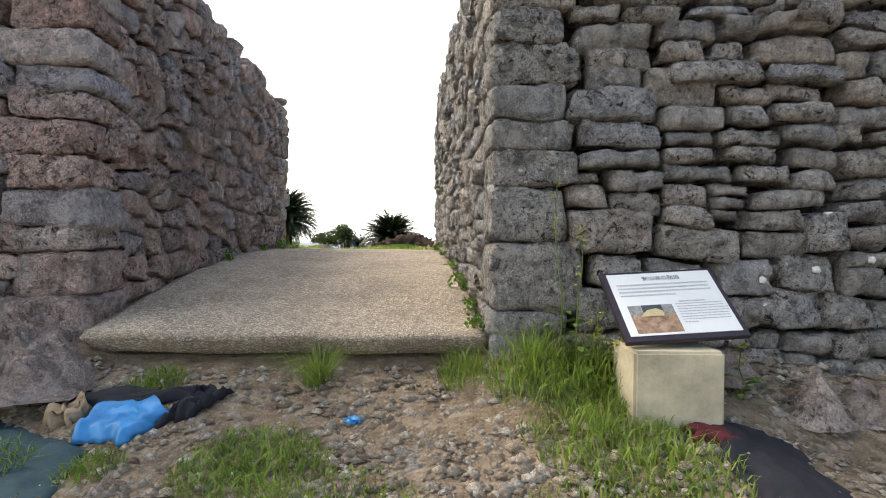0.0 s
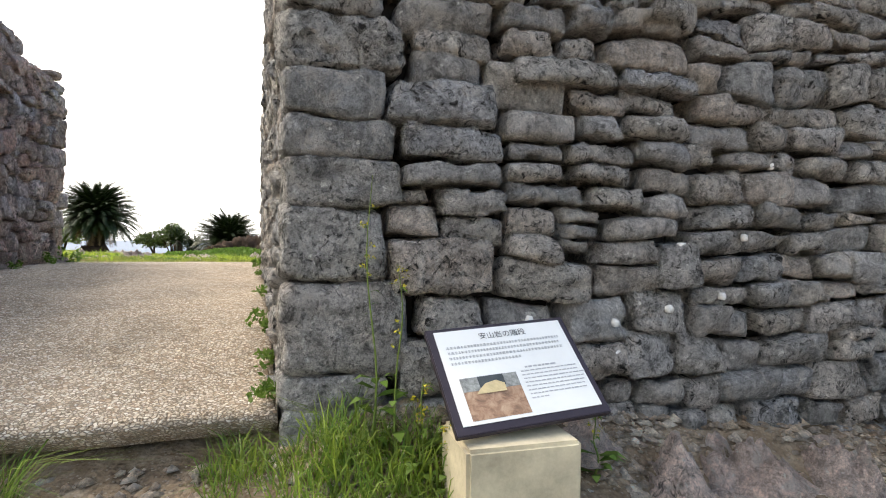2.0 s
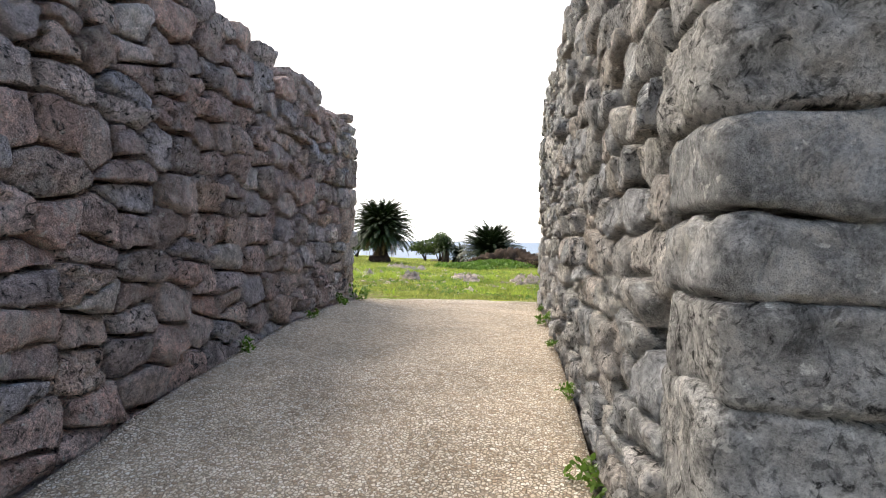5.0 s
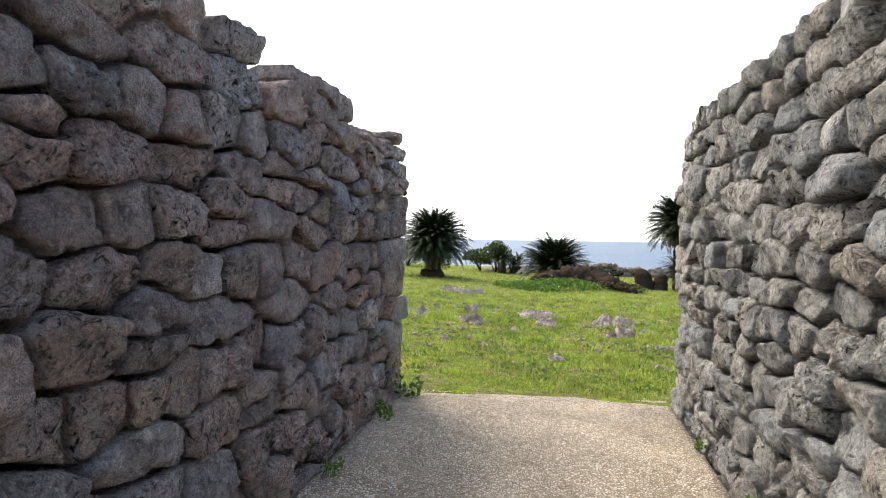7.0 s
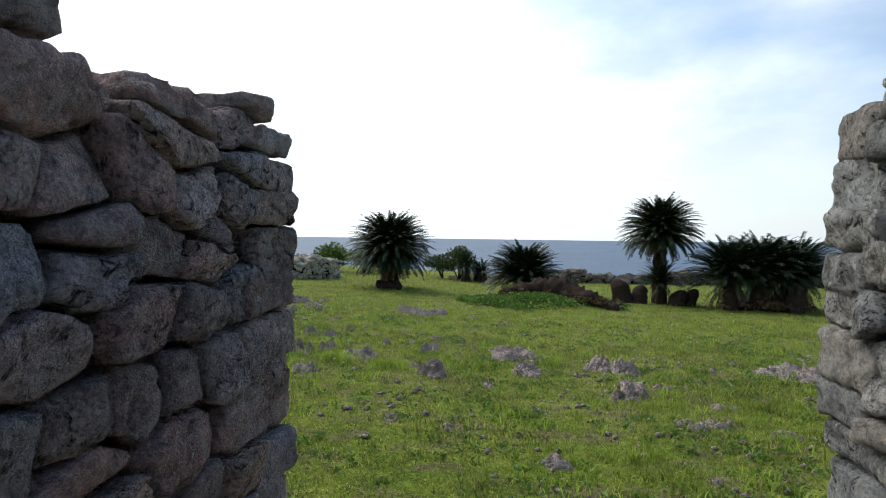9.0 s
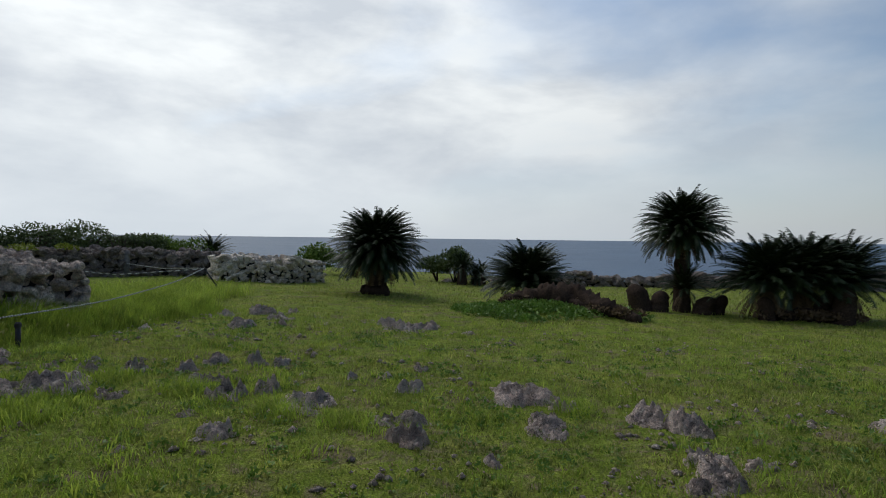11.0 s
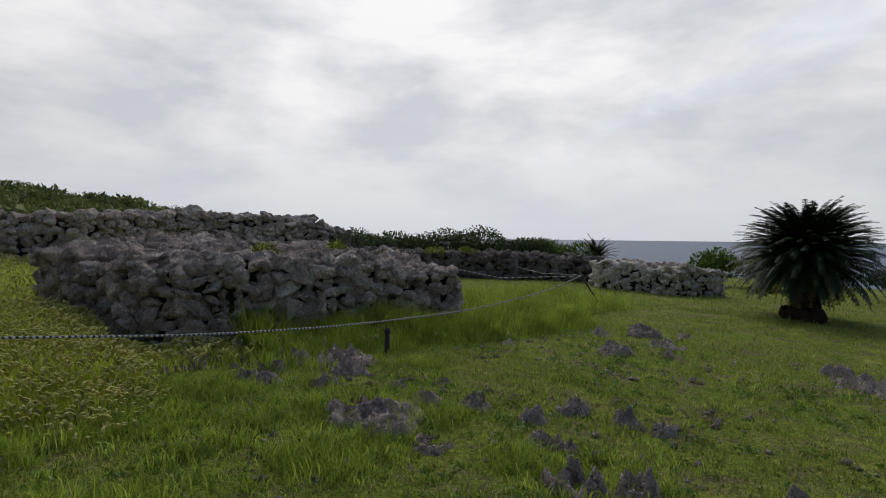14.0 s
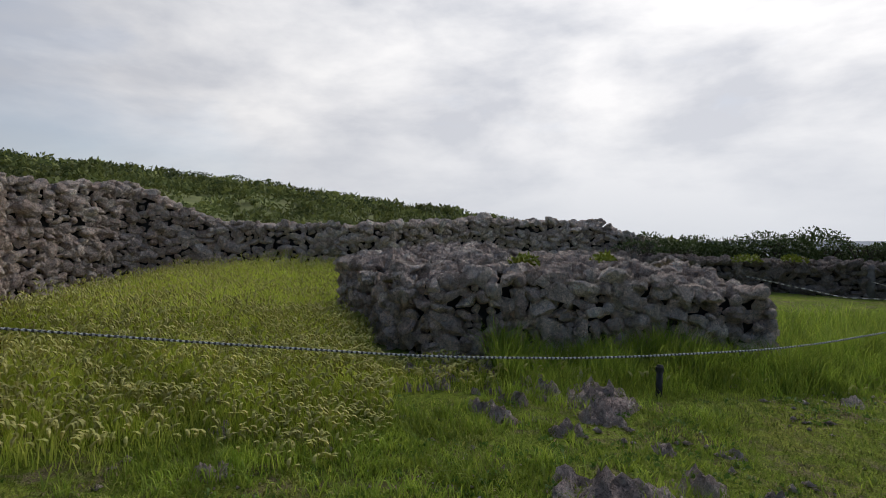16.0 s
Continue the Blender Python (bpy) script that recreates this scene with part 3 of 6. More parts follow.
def face_stones(parent):
    rng = random.Random(77)
    for k, (x0, x1, z0, z1) in enumerate(FACE_LOW + FACE_MID + FACE_TOP):
        tip = rng.uniform(-0.05, 0.03) * (x1 - x0)
        q = [(x0 + 0.008, 2.82, z0 + 0.008 - tip), (x1 - 0.004, 2.82, z0 + 0.004 + tip), (x1 - 0.004 - rng.uniform(0, 0.03), 2.82, z1 - 0.004 + tip), (x0 + 0.004 + rng.uniform(0, 0.03), 2.82, z1 - 0.004 - tip)]
        stone(parent, M_STONE_R, q, Vector((0, -1, 0)), 0.3, 7000 + k)


def build_right_wall():
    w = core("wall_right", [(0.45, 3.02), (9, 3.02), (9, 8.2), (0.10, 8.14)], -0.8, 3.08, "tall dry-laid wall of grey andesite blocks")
    cs = Courses(11, 0.30, 3.4, 0.10, 0.19)
    cs.h = [0.30, 0.60, 0.76, 0.88, 1.25, 1.545, 1.73, 1.89, 2.07, 2.29, 2.47, 2.68, 2.88, 3.10, 3.36]
    longs, shorts = [0.42, 0.46, 0.40, 0.40, 0.48, 0.39, 0.44, 0.43, 0.37, 0.47, 0.36, 0.42, 0.38, 0.44, 0.4], [0.28, 0.40, 0.33, 0.36]
    way_b = (RE[0] - RC[0], RE[1] - RC[1])
    corner_stones(w, M_STONE_R, RC, (1, 0), way_b, cs, 3.38, 0.4, 40, longs, shorts, fitted=True)
    fine = Courses(15, 0.0, 3.6, 0.12, 0.23, 0.26)
    corner_stones(w, M_STONE_R, RE, (1, 0.036), (-way_b[0], -way_b[1]), fine, 3.25, 0.9, 160, [0.3, 0.4, 0.34], [0.24, 0.32, 0.28], ragged=0.03)
    front = Courses(19, 0.0, 3.5, 0.10, 0.2)
    wall_face(w, M_STONE_R, RC, (6.2, 2.82), front, 3, 0.17, 0.4, wave_top(3.40, 0.1, 2), (longs, 0.0), lambda s: 0.62 - 0.11 * s, leave=(1.81, 1.02, 2.44))
    face_stones(w)
    rubble_face(w, M_STONE_R, RE, RC, 4, (0.11, 0.21), 1.8, 0.5, wave_top(3.26, 0.08, 5), (0.28, 0.34), 0.6)
    rubble_face(w, M_STONE_R, (4.0, 8.45), RE, 5, (0.14, 0.24), 1.8, 0.7, wave_top(3.3, 0.08, 7), (0.0, 0.345), 0.9)


def build_left_wall():
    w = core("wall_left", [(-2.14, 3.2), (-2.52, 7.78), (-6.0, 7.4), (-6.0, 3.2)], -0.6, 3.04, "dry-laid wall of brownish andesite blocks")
    cs = Courses(23, 0.40, 3.7, 0.13, 0.27, 0.3)
    longs, shorts = [0.5, 0.36, 0.58, 0.42, 0.3], [0.26, 0.44, 0.3, 0.4]
    way_b = (LE[0] - LC[0], LE[1] - LC[1])
    corner_stones(w, M_STONE_L, LC, (-1, 0), way_b, cs, 3.32, 0.4, 80, longs, shorts, ragged=0.025)
    corner_stones(w, M_STONE_L, LE, (-1, -0.1), (-way_b[0], -way_b[1]), cs, 3.16, 0.9, 120, [0.26, 0.34, 0.3], [0.22, 0.34, 0.27, 0.3, 0.24], ragged=0.035)
    rubble_face(w, M_STONE_L, LC, LE, 6, (0.13, 0.26), 1.55, 0.5, lambda s: wave_top(3.31, 0.06, 3)(s) - 0.025 * s, (0.35, 0.274), 0.6)
    rubble_face(w, M_STONE_L, (-5.2, 3.02), LC, 7, (0.14, 0.28), 1.7, 0.2, wave_top(3.3, 0.1, 4), (0.0, 0.43), 0.3)
    rubble_face(w, M_STONE_L, LE, (-5.4, 7.65), 8, (0.15, 0.26), 1.7, 0.7, wave_top(3.22, 0.07, 6), (0.3, 0.0), 0.9)


build_right_wall()
build_left_wall()


def build_ramp():
    """The washed-pebble slab through the gate."""
    nx, ys = 40, list(np.arange(2.86, 8.35, 0.07))
    top, bot = [], []
    for y in ys:
        f = (y - 2.86) / 5.44
        xl, xr = -1.93 - 0.42 * f, 0.24 - 0.40 * f
        yy = y
        for i in range(nx + 1):
            x = xl + (xr - xl) * i / nx
            wob = 0.02 * n3(x * 4, 1.0) * (1 - smoothstep(2.86, 3.2, y))
            z = np.interp(y, RAMP_Y, RAMP_Z) + 0.012 * n3(x * 2, y * 2) - 0.015 * smoothstep(2.95, 2.86, y)
            yy = y - (0.42 - 0.5 * i / nx) * smoothstep(0.75, 1.0, f)
            top.append((x, yy + wob + 0.02 * n3(x * 9, 4.0), z))
            bot.append((x, yy + wob + 0.16 * (1 - f) - 0.02, z - 0.10))
    n = nx + 1
    faces = [(j * n + i, j * n + i + 1, (j + 1) * n + i + 1, (j + 1) * n + i) for j in range(len(ys) - 1) for i in range(nx)]
    N = len(top)
    faces += [(N + i, N + i + 1, i + 1, i) for i in range(nx)]
    last = (len(ys) - 1) * n
    faces += [(last + i, last + i + 1, N + last + i + 1, N + last + i) for i in range(nx)]
    for j in range(len(ys) - 1):
        a, b = j * n, (j + 1) * n
        faces += [(a, b, N + b, N + a), (b + nx, a + nx, N + a + nx, N + b + nx)]
    tagged(link_mesh("ramp", top + bot, faces, M_RAMP), "sloping slab of washed beige pebble concrete", "ramp", kind="structure")


build_ramp()


# ---- cycads ----
def frond(verts, faces, base, yaw, up, length, droop, rng, leaf=0.17, pairs=22, wide=0.016):
    """A stiff feather leaf: a rachis that arches over, with two rows of narrow leaflets."""
    ca, sa = math.cos(yaw), math.sin(yaw)
    pts, ang = [Vector(base)], up
    n = 10
    for i in range(n):
        ang -= droop / n * (0.4 + 1.2 * i / n)
        st = length / n
        pts.append(pts[-1] + Vector((ca * math.cos(ang) * st, sa * math.cos(ang) * st, math.sin(ang) * st)))
    side = Vector((-sa, ca, 0))
    for i in range(pairs):
        t = 0.12 + 0.88 * (i + rng.random() * 0.4) / pairs
        f = t * n
        j = min(int(f), n - 1)
        p = pts[j].lerp(pts[j + 1], f - j)
        fwd = (pts[j + 1] - pts[j]).normalized()
        upv = side.cross(fwd)
        ln = leaf * (1.15 - abs(t - 0.45) * 1.3)
        for sg in (-1, 1):
            d = (side * sg * 0.82 + fwd * 0.55 + upv * 0.28 + Vector((0, 0, rng.uniform(-0.12, 0.05)))).normalized()
            w = fwd * wide
            k = len(verts)
            verts.extend([p - w, p + w, p + d * ln * 0.6 + w * 0.8, p + d * ln, p + d * ln * 0.6 - w * 0.8])
            faces.extend([(k, k + 1, k + 2, k + 4), (k + 4, k + 2, k + 3)])
    for i in range(n):
        k = len(verts)
        w = side * 0.011
        verts.extend([pts[i] - w, pts[i] + w, pts[i + 1] + w * 0.8, pts[i + 1] - w * 0.8])
        faces.append((k, k + 1, k + 2, k + 3))


def trunk_mesh(name, parent, base, top, r0, r1, seed):
    """A leaning cycad trunk, knobbly with old leaf bases."""
    base, top = Vector(base), Vector(top)
    rings, seg = 16, 16
    verts, faces = [], []
    for i in range(rings + 1):
        t = i / rings
        c = base.lerp(top, t)
        for j in range(seg):
            a = 2 * math.pi * (j + 0.5 * (i % 2)) / seg
            r = (r0 + (r1 - r0) * t) * math.sqrt(max(0.06, 1 - (max(0.0, t - 0.7) / 0.3) ** 2)) * (1 + 0.12 * ((i + j) % 2) + 0.22 * n3(a * 2, t * 6, seed))
            verts.append((c.x + math.cos(a) * r, c.y + math.sin(a) * r, c.z))
    for i in range(rings):
        for j in range(seg):
            faces.append((i * seg + j, i * seg + (j + 1) % seg, (i + 1) * seg + (j + 1) % seg, (i + 1) * seg + j))
    faces.append(tuple(range(rings * seg, rings * seg + seg)))
    return link_mesh(name, verts, faces, M_TRUNK, parent)


def cycad(x, y, heads, label, seed, sink=0.1):
    """heads: for each trunk (dx, dy, height, radius of its crown, fronds, lowest angle, its foot's thickness)."""
    z = land(x, y) - sink
    thing = empty("cycad", (x, y, z), label, "cycad", "cycads on the lawn")
    rng = random.Random(seed)
    for dx, dy, h, rad, count, low, thick in heads:
        trunk_mesh("trunk", thing, (dx * 0.45, dy * 0.45, -0.1), (dx, dy, h), thick * 1.15, thick * 0.85, seed)
        v, f, dv, df = [], [], [], []
        for i in range(count):
            t = (i + 0.5) / count
            up = radians(low + (88 - low) * t ** 0.85) + rng.uniform(-0.12, 0.12)
            frond(v, f, (dx, dy, h - 0.05), i * 2.39996 + rng.uniform(-0.2, 0.2), up, rad * rng.uniform(0.9, 1.12), radians(rng.uniform(44, 78)), rng, rad * 0.12, 30, rad * 0.010)
        for i in range(count // 7):
            frond(dv, df, (dx, dy, h - 0.12), rng.uniform(0, 6.28), radians(rng.uniform(-45, -10)), rad * rng.uniform(0.5, 0.8), radians(60), rng, rad * 0.1, 14, rad * 0.012)
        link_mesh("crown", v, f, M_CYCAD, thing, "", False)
        if dv:
            link_mesh("dead_fronds", dv, df, M_DEADFROND, thing, "dry brown hanging fronds", False)
    return thing


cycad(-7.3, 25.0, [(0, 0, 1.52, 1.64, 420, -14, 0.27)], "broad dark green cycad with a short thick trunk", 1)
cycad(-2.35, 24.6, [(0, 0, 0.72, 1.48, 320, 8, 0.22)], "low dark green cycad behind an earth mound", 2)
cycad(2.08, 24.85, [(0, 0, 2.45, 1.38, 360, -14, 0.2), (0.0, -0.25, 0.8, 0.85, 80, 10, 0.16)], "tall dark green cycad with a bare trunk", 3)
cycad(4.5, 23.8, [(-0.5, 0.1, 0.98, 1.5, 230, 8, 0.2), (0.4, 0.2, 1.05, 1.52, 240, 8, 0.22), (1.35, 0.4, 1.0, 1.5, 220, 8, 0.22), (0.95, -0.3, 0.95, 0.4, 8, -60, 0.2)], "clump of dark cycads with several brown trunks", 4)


# ---- loose rock, rubble walls ----
def rock_pool(cuts, rough, material, base):
    pool = []
    for i in range(10):
        pts, quads = broken_points(cuts, base + i * 17, 10, rough)
        me = bpy.data.meshes.new("stone")
        me.from_pydata([tuple(p) for p in pts], [], quads)
        me.materials.append(material)
        pool.append((me, pts, np.array(quads)))
    return pool


POOL_DARK = rock_pool((5, 5, 4), 0.24, M_RUBBLE, 300)
POOL_PALE = rock_pool((3, 3, 3), 0.16, M_PALE, 400)
POOL_FAR = rock_pool((3, 3, 3), 0.18, M_RUBBLE, 500)


class Heap:
    """Gathers many small meshes into one."""

    def __init__(self):
        self.v, self.f, self.n = [], [], 0

    def add(self, pts, faces):
        self.v.append(pts)
        self.f.extend((np.asarray(faces) + self.n).tolist())
        self.n += len(pts)

    def link(self, name, material, parent=None, label="", category="", kind="stuff", smooth=True):
        ob = link_mesh(name, np.concatenate(self.v).tolist(), self.f, material, parent, "", smooth)
        return tagged(ob, label, category, "", kind)


def rubble_wall(name, path, size, pool, material, label, seed, parts=0, thick=0.8, cap=True, kind="structure", rise=0.0):
    """A wall of rough stones along path: rows of (x, y, height of its top). The first stones are pieces of their own, the rest one heap."""
    rng = random.Random(seed)
    bm = bmesh.new()
    a0 = 0.22 * size / 0.2
    pts = [Vector((x, y, 0)) for x, y, _ in path]
    left, right = [], []
    for i, p in enumerate(pts):
        d = (pts[min(i + 1, len(pts) - 1)] - pts[max(i - 1, 0)]).normalized()
        o = Vector((d.y, -d.x, 0))
        zt, zb = path[i][2] - size * 0.7, land(p.x, p.y) - 0.5
        q0, q1 = p - o * 0.12, p - o * (thick + 0.12)
        left.append([bm.verts.new((*q0.xy, zb)), bm.verts.new((*q0.xy, zt))])
        right.append([bm.verts.new((*q1.xy, zb)), bm.verts.new((*q1.xy, zt + rise))])
    for i in range(len(pts) - 1):
        for A, B in ((left, right),):
            bm.faces.new((A[i][0], A[i + 1][0], A[i + 1][1], A[i][1]))
            bm.faces.new((B[i][0], B[i][1], B[i + 1][1], B[i + 1][0]))
            bm.faces.new((A[i][1], A[i + 1][1], B[i + 1][1], B[i][1]))
    for i in (0, len(pts) - 1):
        bm.faces.new((left[i][0], left[i][1], right[i][1], right[i][0]))
    # near-black core paints shade into the gaps between these stones
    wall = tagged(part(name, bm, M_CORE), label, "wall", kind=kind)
    spots = []
    for i in range(len(pts) - 1):
        d = pts[i + 1] - pts[i]
        n, dn = d.length, d.normalized()
        o = Vector((dn.y, -dn.x, 0))
        s = 0.0
        while s < n:
            p = pts[i] + dn * s
            zt = path[i][2] + (path[i + 1][2] - path[i][2]) * s / n + 0.22 * n3(s * 0.9, i, seed)
            z = land(p.x, p.y) - 0.05
            while z < zt:
                spots.append((p + o * rng.uniform(-0.08, 0.05) + Vector((0, 0, z)), dn))
                z += size * rng.uniform(0.55, 0.9)
            if cap:
                for k in range(int(thick / size)):
                    spots.append((p - o * (k + 0.5 + rng.uniform(-0.3, 0.3)) * size + Vector((0, 0, zt - size * 0.3 + rise * (k + 0.5) * size / thick + rise * 0.5 * n3(s * 1.1, k * 0.3, seed + 3))), dn))
            s += size * rng.uniform(0.7, 1.1)
    if parts:
        rng.shuffle(spots)
    heap = Heap()
    for k, (p, dn) in enumerate(spots):
        me, v, f = pool[rng.randrange(len(pool))]
        big = rng.choice((0.65, 0.8, 1.0, 1.0, 1.2, 1.5))
        sc = Vector((rng.uniform(0.45, 0.8), rng.uniform(0.42, 0.65), rng.uniform(0.34, 0.6))) * size * big
        m = Matrix.LocRotScale(p + Vector((rng.uniform(-0.04, 0.04), rng.uniform(-0.04, 0.04), rng.uniform(-0.03, 0.03))), Euler((rng.uniform(-0.55, 0.55), rng.uniform(-0.55, 0.55), math.atan2(dn.y, dn.x) + rng.choice((0, math.pi)) + rng.uniform(-0.6, 0.6))), sc)
        if k < parts:
            ob = new("stone", me)
            ob.parent = wall
            ob.matrix_local = m
        else:
            R = np.array(m)
            heap.add(v @ R[:3, :3].T + R[:3, 3], f)
    if heap.n:
        heap.link("stones", material, wall, smooth=False)
    return wall


rubble_wall("wall_ruin", [(-13.4, 10.35, 2.45), (-11.7, 10.7, 2.42), (-10.5, 11.25, 2.32), (-9.95, 11.75, 2.33), (-9.75, 13.5, 2.33), (-9.6, 15.9, 2.15), (-10.6, 16.4, 2.0)], 0.185, POOL_DARK, M_RUBBLE, "low ruined wall of dark weathered coral rubble", 21, 280, 2.4, rise=0.26)
rubble_wall("wall_enclosure", [(-5.6, 7.6, 3.2), (-11, 4.6, 3.6), (-17.6, 2.0, 4.2), (-21.4, 3.5, 4.4), (-22.0, 6.1, 3.25), (-20.9, 11.6, 3.25), (-23.0, 14.5, 3.5), (-23.0, 19.5, 3.45), (-22.0, 22.0, 2.4)], 0.27, POOL_FAR, M_RUBBLE, "long enclosure wall of dark stacked rubble", 22, 0, 1.0)
rubble_wall("wall_terrace", [(-19.5, 17.6, 2.3), (-18.3, 21.9, 2.15), (-16.8, 25.2, 2.05), (-15.1, 27.9, 2.0)], 0.26, POOL_FAR, M_SHORE, "tumbled bank of dark coral rubble", 23, 0, 1.6)
rubble_wall("wall_pale", [(-14.6, 26.6, 1.8), (-13.6, 25.7, 1.85), (-11.4, 26.6, 1.75), (-10.6, 28.2, 1.65)], 0.2, POOL_PALE, M_PALE, "low rebuilt wall of pale coral stones", 24, 200, 2.2)
rubble_wall("wall_shore", [(-5.5, 36.2, 0.55), (-2.8, 36.4, 0.6), (-0.75, 36.2, 0.95), (2.3, 36.6, 0.7), (5, 37.2, 0.9), (9, 38.2, 1.0), (14, 39.6, 1.1), (20, 41, 1.2)], 0.33, POOL_FAR, M_SHORE, "low dark rubble wall along the cliff edge", 25, 0, 0.9)


def karst(w, h, seed):
    """One low, ragged, pitted mass of rock with knobs and hollows, its rim under the turf."""
    rng = random.Random(seed)
    rings, seg = (15, 30) if w > 0.5 else (10, 22) if w > 0.28 else (8, 16)
    knobs = [(rng.uniform(-0.32, 0.32) * w, rng.uniform(-0.26, 0.26) * w, rng.uniform(0.13, 0.26) * w, rng.uniform(0.35, 0.85)) for _ in range(9 if w > 0.5 else 5)]
    squash, o = rng.uniform(0.6, 0.95), Vector((seed * 3.7, seed * 1.9, seed * 5.3))
    verts, faces = [], []
    for i in range(rings + 1):
        r = i / rings
        for j in range(seg):
            a = 2 * math.pi * (j + 0.5 * (i % 2)) / seg
            c, sn = math.cos(a), math.sin(a)
            R = 0.52 * w * (1 + 0.38 * noise.noise(Vector((c, sn, seed * 2.3)) * 1.3) + 0.2 * noise.noise(Vector((c, sn, seed)) * 3.4))
            p = Vector((c * r * R, sn * r * R * squash, 0))
            up = max([0.0] + [k * (1 - ((p.x - x) ** 2 + (p.y - y) ** 2) / q ** 2) for x, y, q, k in knobs])
            rough = 0.5 * noise.noise(p * 9 + o) + 0.5 * abs(noise.noise(p * 19 + o)) + 0.25 * noise.noise(p * 33 + o) - 0.6 * max(0.0, noise.noise(p * 13 - o))
            z = min(0.16, 0.7 * h) * (up ** 0.5 * (1 - r ** 4) - 0.12) + min(h, 0.16) * 1.3 * rough * (1 - r ** 3) - 0.2 * h * r ** 4
            p += Vector((noise.noise(p * 16 + o), noise.noise(p * 16 - o), 0)) * 0.025 * (1 - r)
            verts.append((p.x, p.y, z))
    for i in range(rings):
        for j in range(seg):
            faces.append((i * seg + j, i * seg + (j + 1) % seg, (i + 1) * seg + (j + 1) % seg, (i + 1) * seg + j)[::-1])
    faces.append(tuple(range(seg)))
    return verts, faces


def outcrop(x, y, w, h, seed, label="pitted grey limestone outcrop in the lawn", sink=0.3, name="rock_outcrop", category="rock", group="limestone outcrops in the lawn", material=None):
    """A jagged knob of solution-pitted limestone that breaks through the turf."""
    w = w * 1.2
    verts, faces = karst(w, h * 1.05, seed)
    ob = link_mesh(name, verts, faces, material or M_LIME)
    ob.location = (x, y, land(x, y) - h * sink * 0.3)
    ob.rotation_euler = (0, 0, seed * 1.7)
    return tagged(ob, label, category, group)


OUTCROPS = [
    (-4.5, 18.05, 0.95, 0.42), (-4.05, 18.6, 0.7, 0.27), (-3.2, 14.8, 0.26, 0.12), (-3.07, 13.75, 0.36, 0.2), (-1.85, 14.0, 0.95, 0.3),
    (-1.4, 13.7, 0.34, 0.12), (-3.85, 12.9, 0.74, 0.38), (-4.47, 13.2, 0.34, 0.18), (-4.8, 12.9, 0.52, 0.33), (-5.72, 14.15, 0.42, 0.2), (-5.26, 14.25, 0.36, 0.17),
]
for i, (x, y, w, h) in enumerate(OUTCROPS):
    outcrop(x, y, w, h, i + 1)
for i, (x, y, w, h) in enumerate([
        (-4.97, 14.35, 0.25, 0.14), (-6.31, 13.45, 0.4, 0.13), (-7.72, 18.65, 0.62, 0.34), (-8.16, 17.95, 0.5, 0.44), (-7.13, 16.85, 0.56, 0.15),
        (-8.21, 15.8, 0.34, 0.1), (-3.84, 14.0, 0.22, 0.1), (-3.16, 18.25, 0.3, 0.1), (-0.58, 13.5, 0.55, 0.18), (-2.9, 12.7, 0.5, 0.14), (-0.31, 12.4, 0.5, 0.16),
        (-4.77, 12.25, 0.26, 0.08), (-5.82, 12.5, 0.36, 0.1), (-6.55, 12.4, 0.9, 0.27), (-6.2, 12.2, 0.4, 0.14), (-6.27, 13.4, 0.34, 0.18)]):
    outcrop(x, y, w, h, i + 30)
for i, (x, y, w, h) in enumerate([
        (-5.76, 13.6, 0.34, 0.2), (-8.22, 11.9, 0.4, 0.14), (-8.6, 12.6, 0.45, 0.16), (-8.4, 13.15, 0.95, 0.32), (-7.55, 12.5, 0.36, 0.15), (-7.9, 12.9, 0.5, 0.2),
        (-7.05, 9.85, 0.3, 0.12), (-5.31, 13.3, 0.4, 0.16), (1.9, 13.6, 1.1, 0.34), (2.5, 14.1, 0.6, 0.2), (-1.39, 11.2, 0.28, 0.09), (-1.95, 12.1, 0.26, 0.08),
        (-1.16, 9.85, 0.28, 0.07), (-1.55, 13.0, 0.75, 0.2), (0.3, 11.2, 0.3, 0.08), (-6.6, 17.4, 0.3, 0.12), (-7.3, 19.2, 0.4, 0.14), (-2.6, 10.4, 0.25, 0.06)]):
    outcrop(x, y, w, h, i + 60)
for i, (x, y, w, h) in enumerate([
        (-7.04, 18.1, 0.6, 0.16), (-6.64, 13.05, 0.48, 0.13), (-8.42, 12.25, 0.35, 0.13), (-8.84, 12.6, 0.5, 0.2), (-7.89, 12.04, 0.36, 0.12), (-7.26, 13.16, 0.25, 0.11),
        (-7.16, 13.7, 0.26, 0.12), (-7.78, 9.7, 0.26, 0.12), (-4.2, 11.9, 0.37, 0.14), (-2.66, 12.2, 0.43, 0.2), (-0.3, 13.25, 0.5, 0.26), (-0.41, 12.0, 0.5, 0.14),
        (0.03, 12.4, 0.29, 0.1), (0.51, 11.85, 0.34, 0.11), (0.0, 11.1, 0.36, 0.1), (0.78, 11.0, 0.3, 0.08), (-8.1, 19.1, 0.6, 0.4), (-3.5, 14.2, 0.24, 0.08), (-6.7, 34.5, 1.1, 0.3), (-4.9, 18.6, 0.5, 0.2)]):
    outcrop(x, y, w, h, i + 150)
for i in range(26):
    rng_l = random.Random(700 + i)
    fx = -9.55 + rng_l.uniform(0, 1.0) ** 1.5
    outcrop(fx, rng_l.uniform(11.3, 13.6), rng_l.uniform(0.14, 0.3), rng_l.uniform(0.1, 0.2), 120 + i, "tumbled stone at the foot of the ruined wall", 0.15)
outcrop(-2.15, 2.66, 0.75, 0.24, 90, "folded grey rock beside the ramp", 0.1)
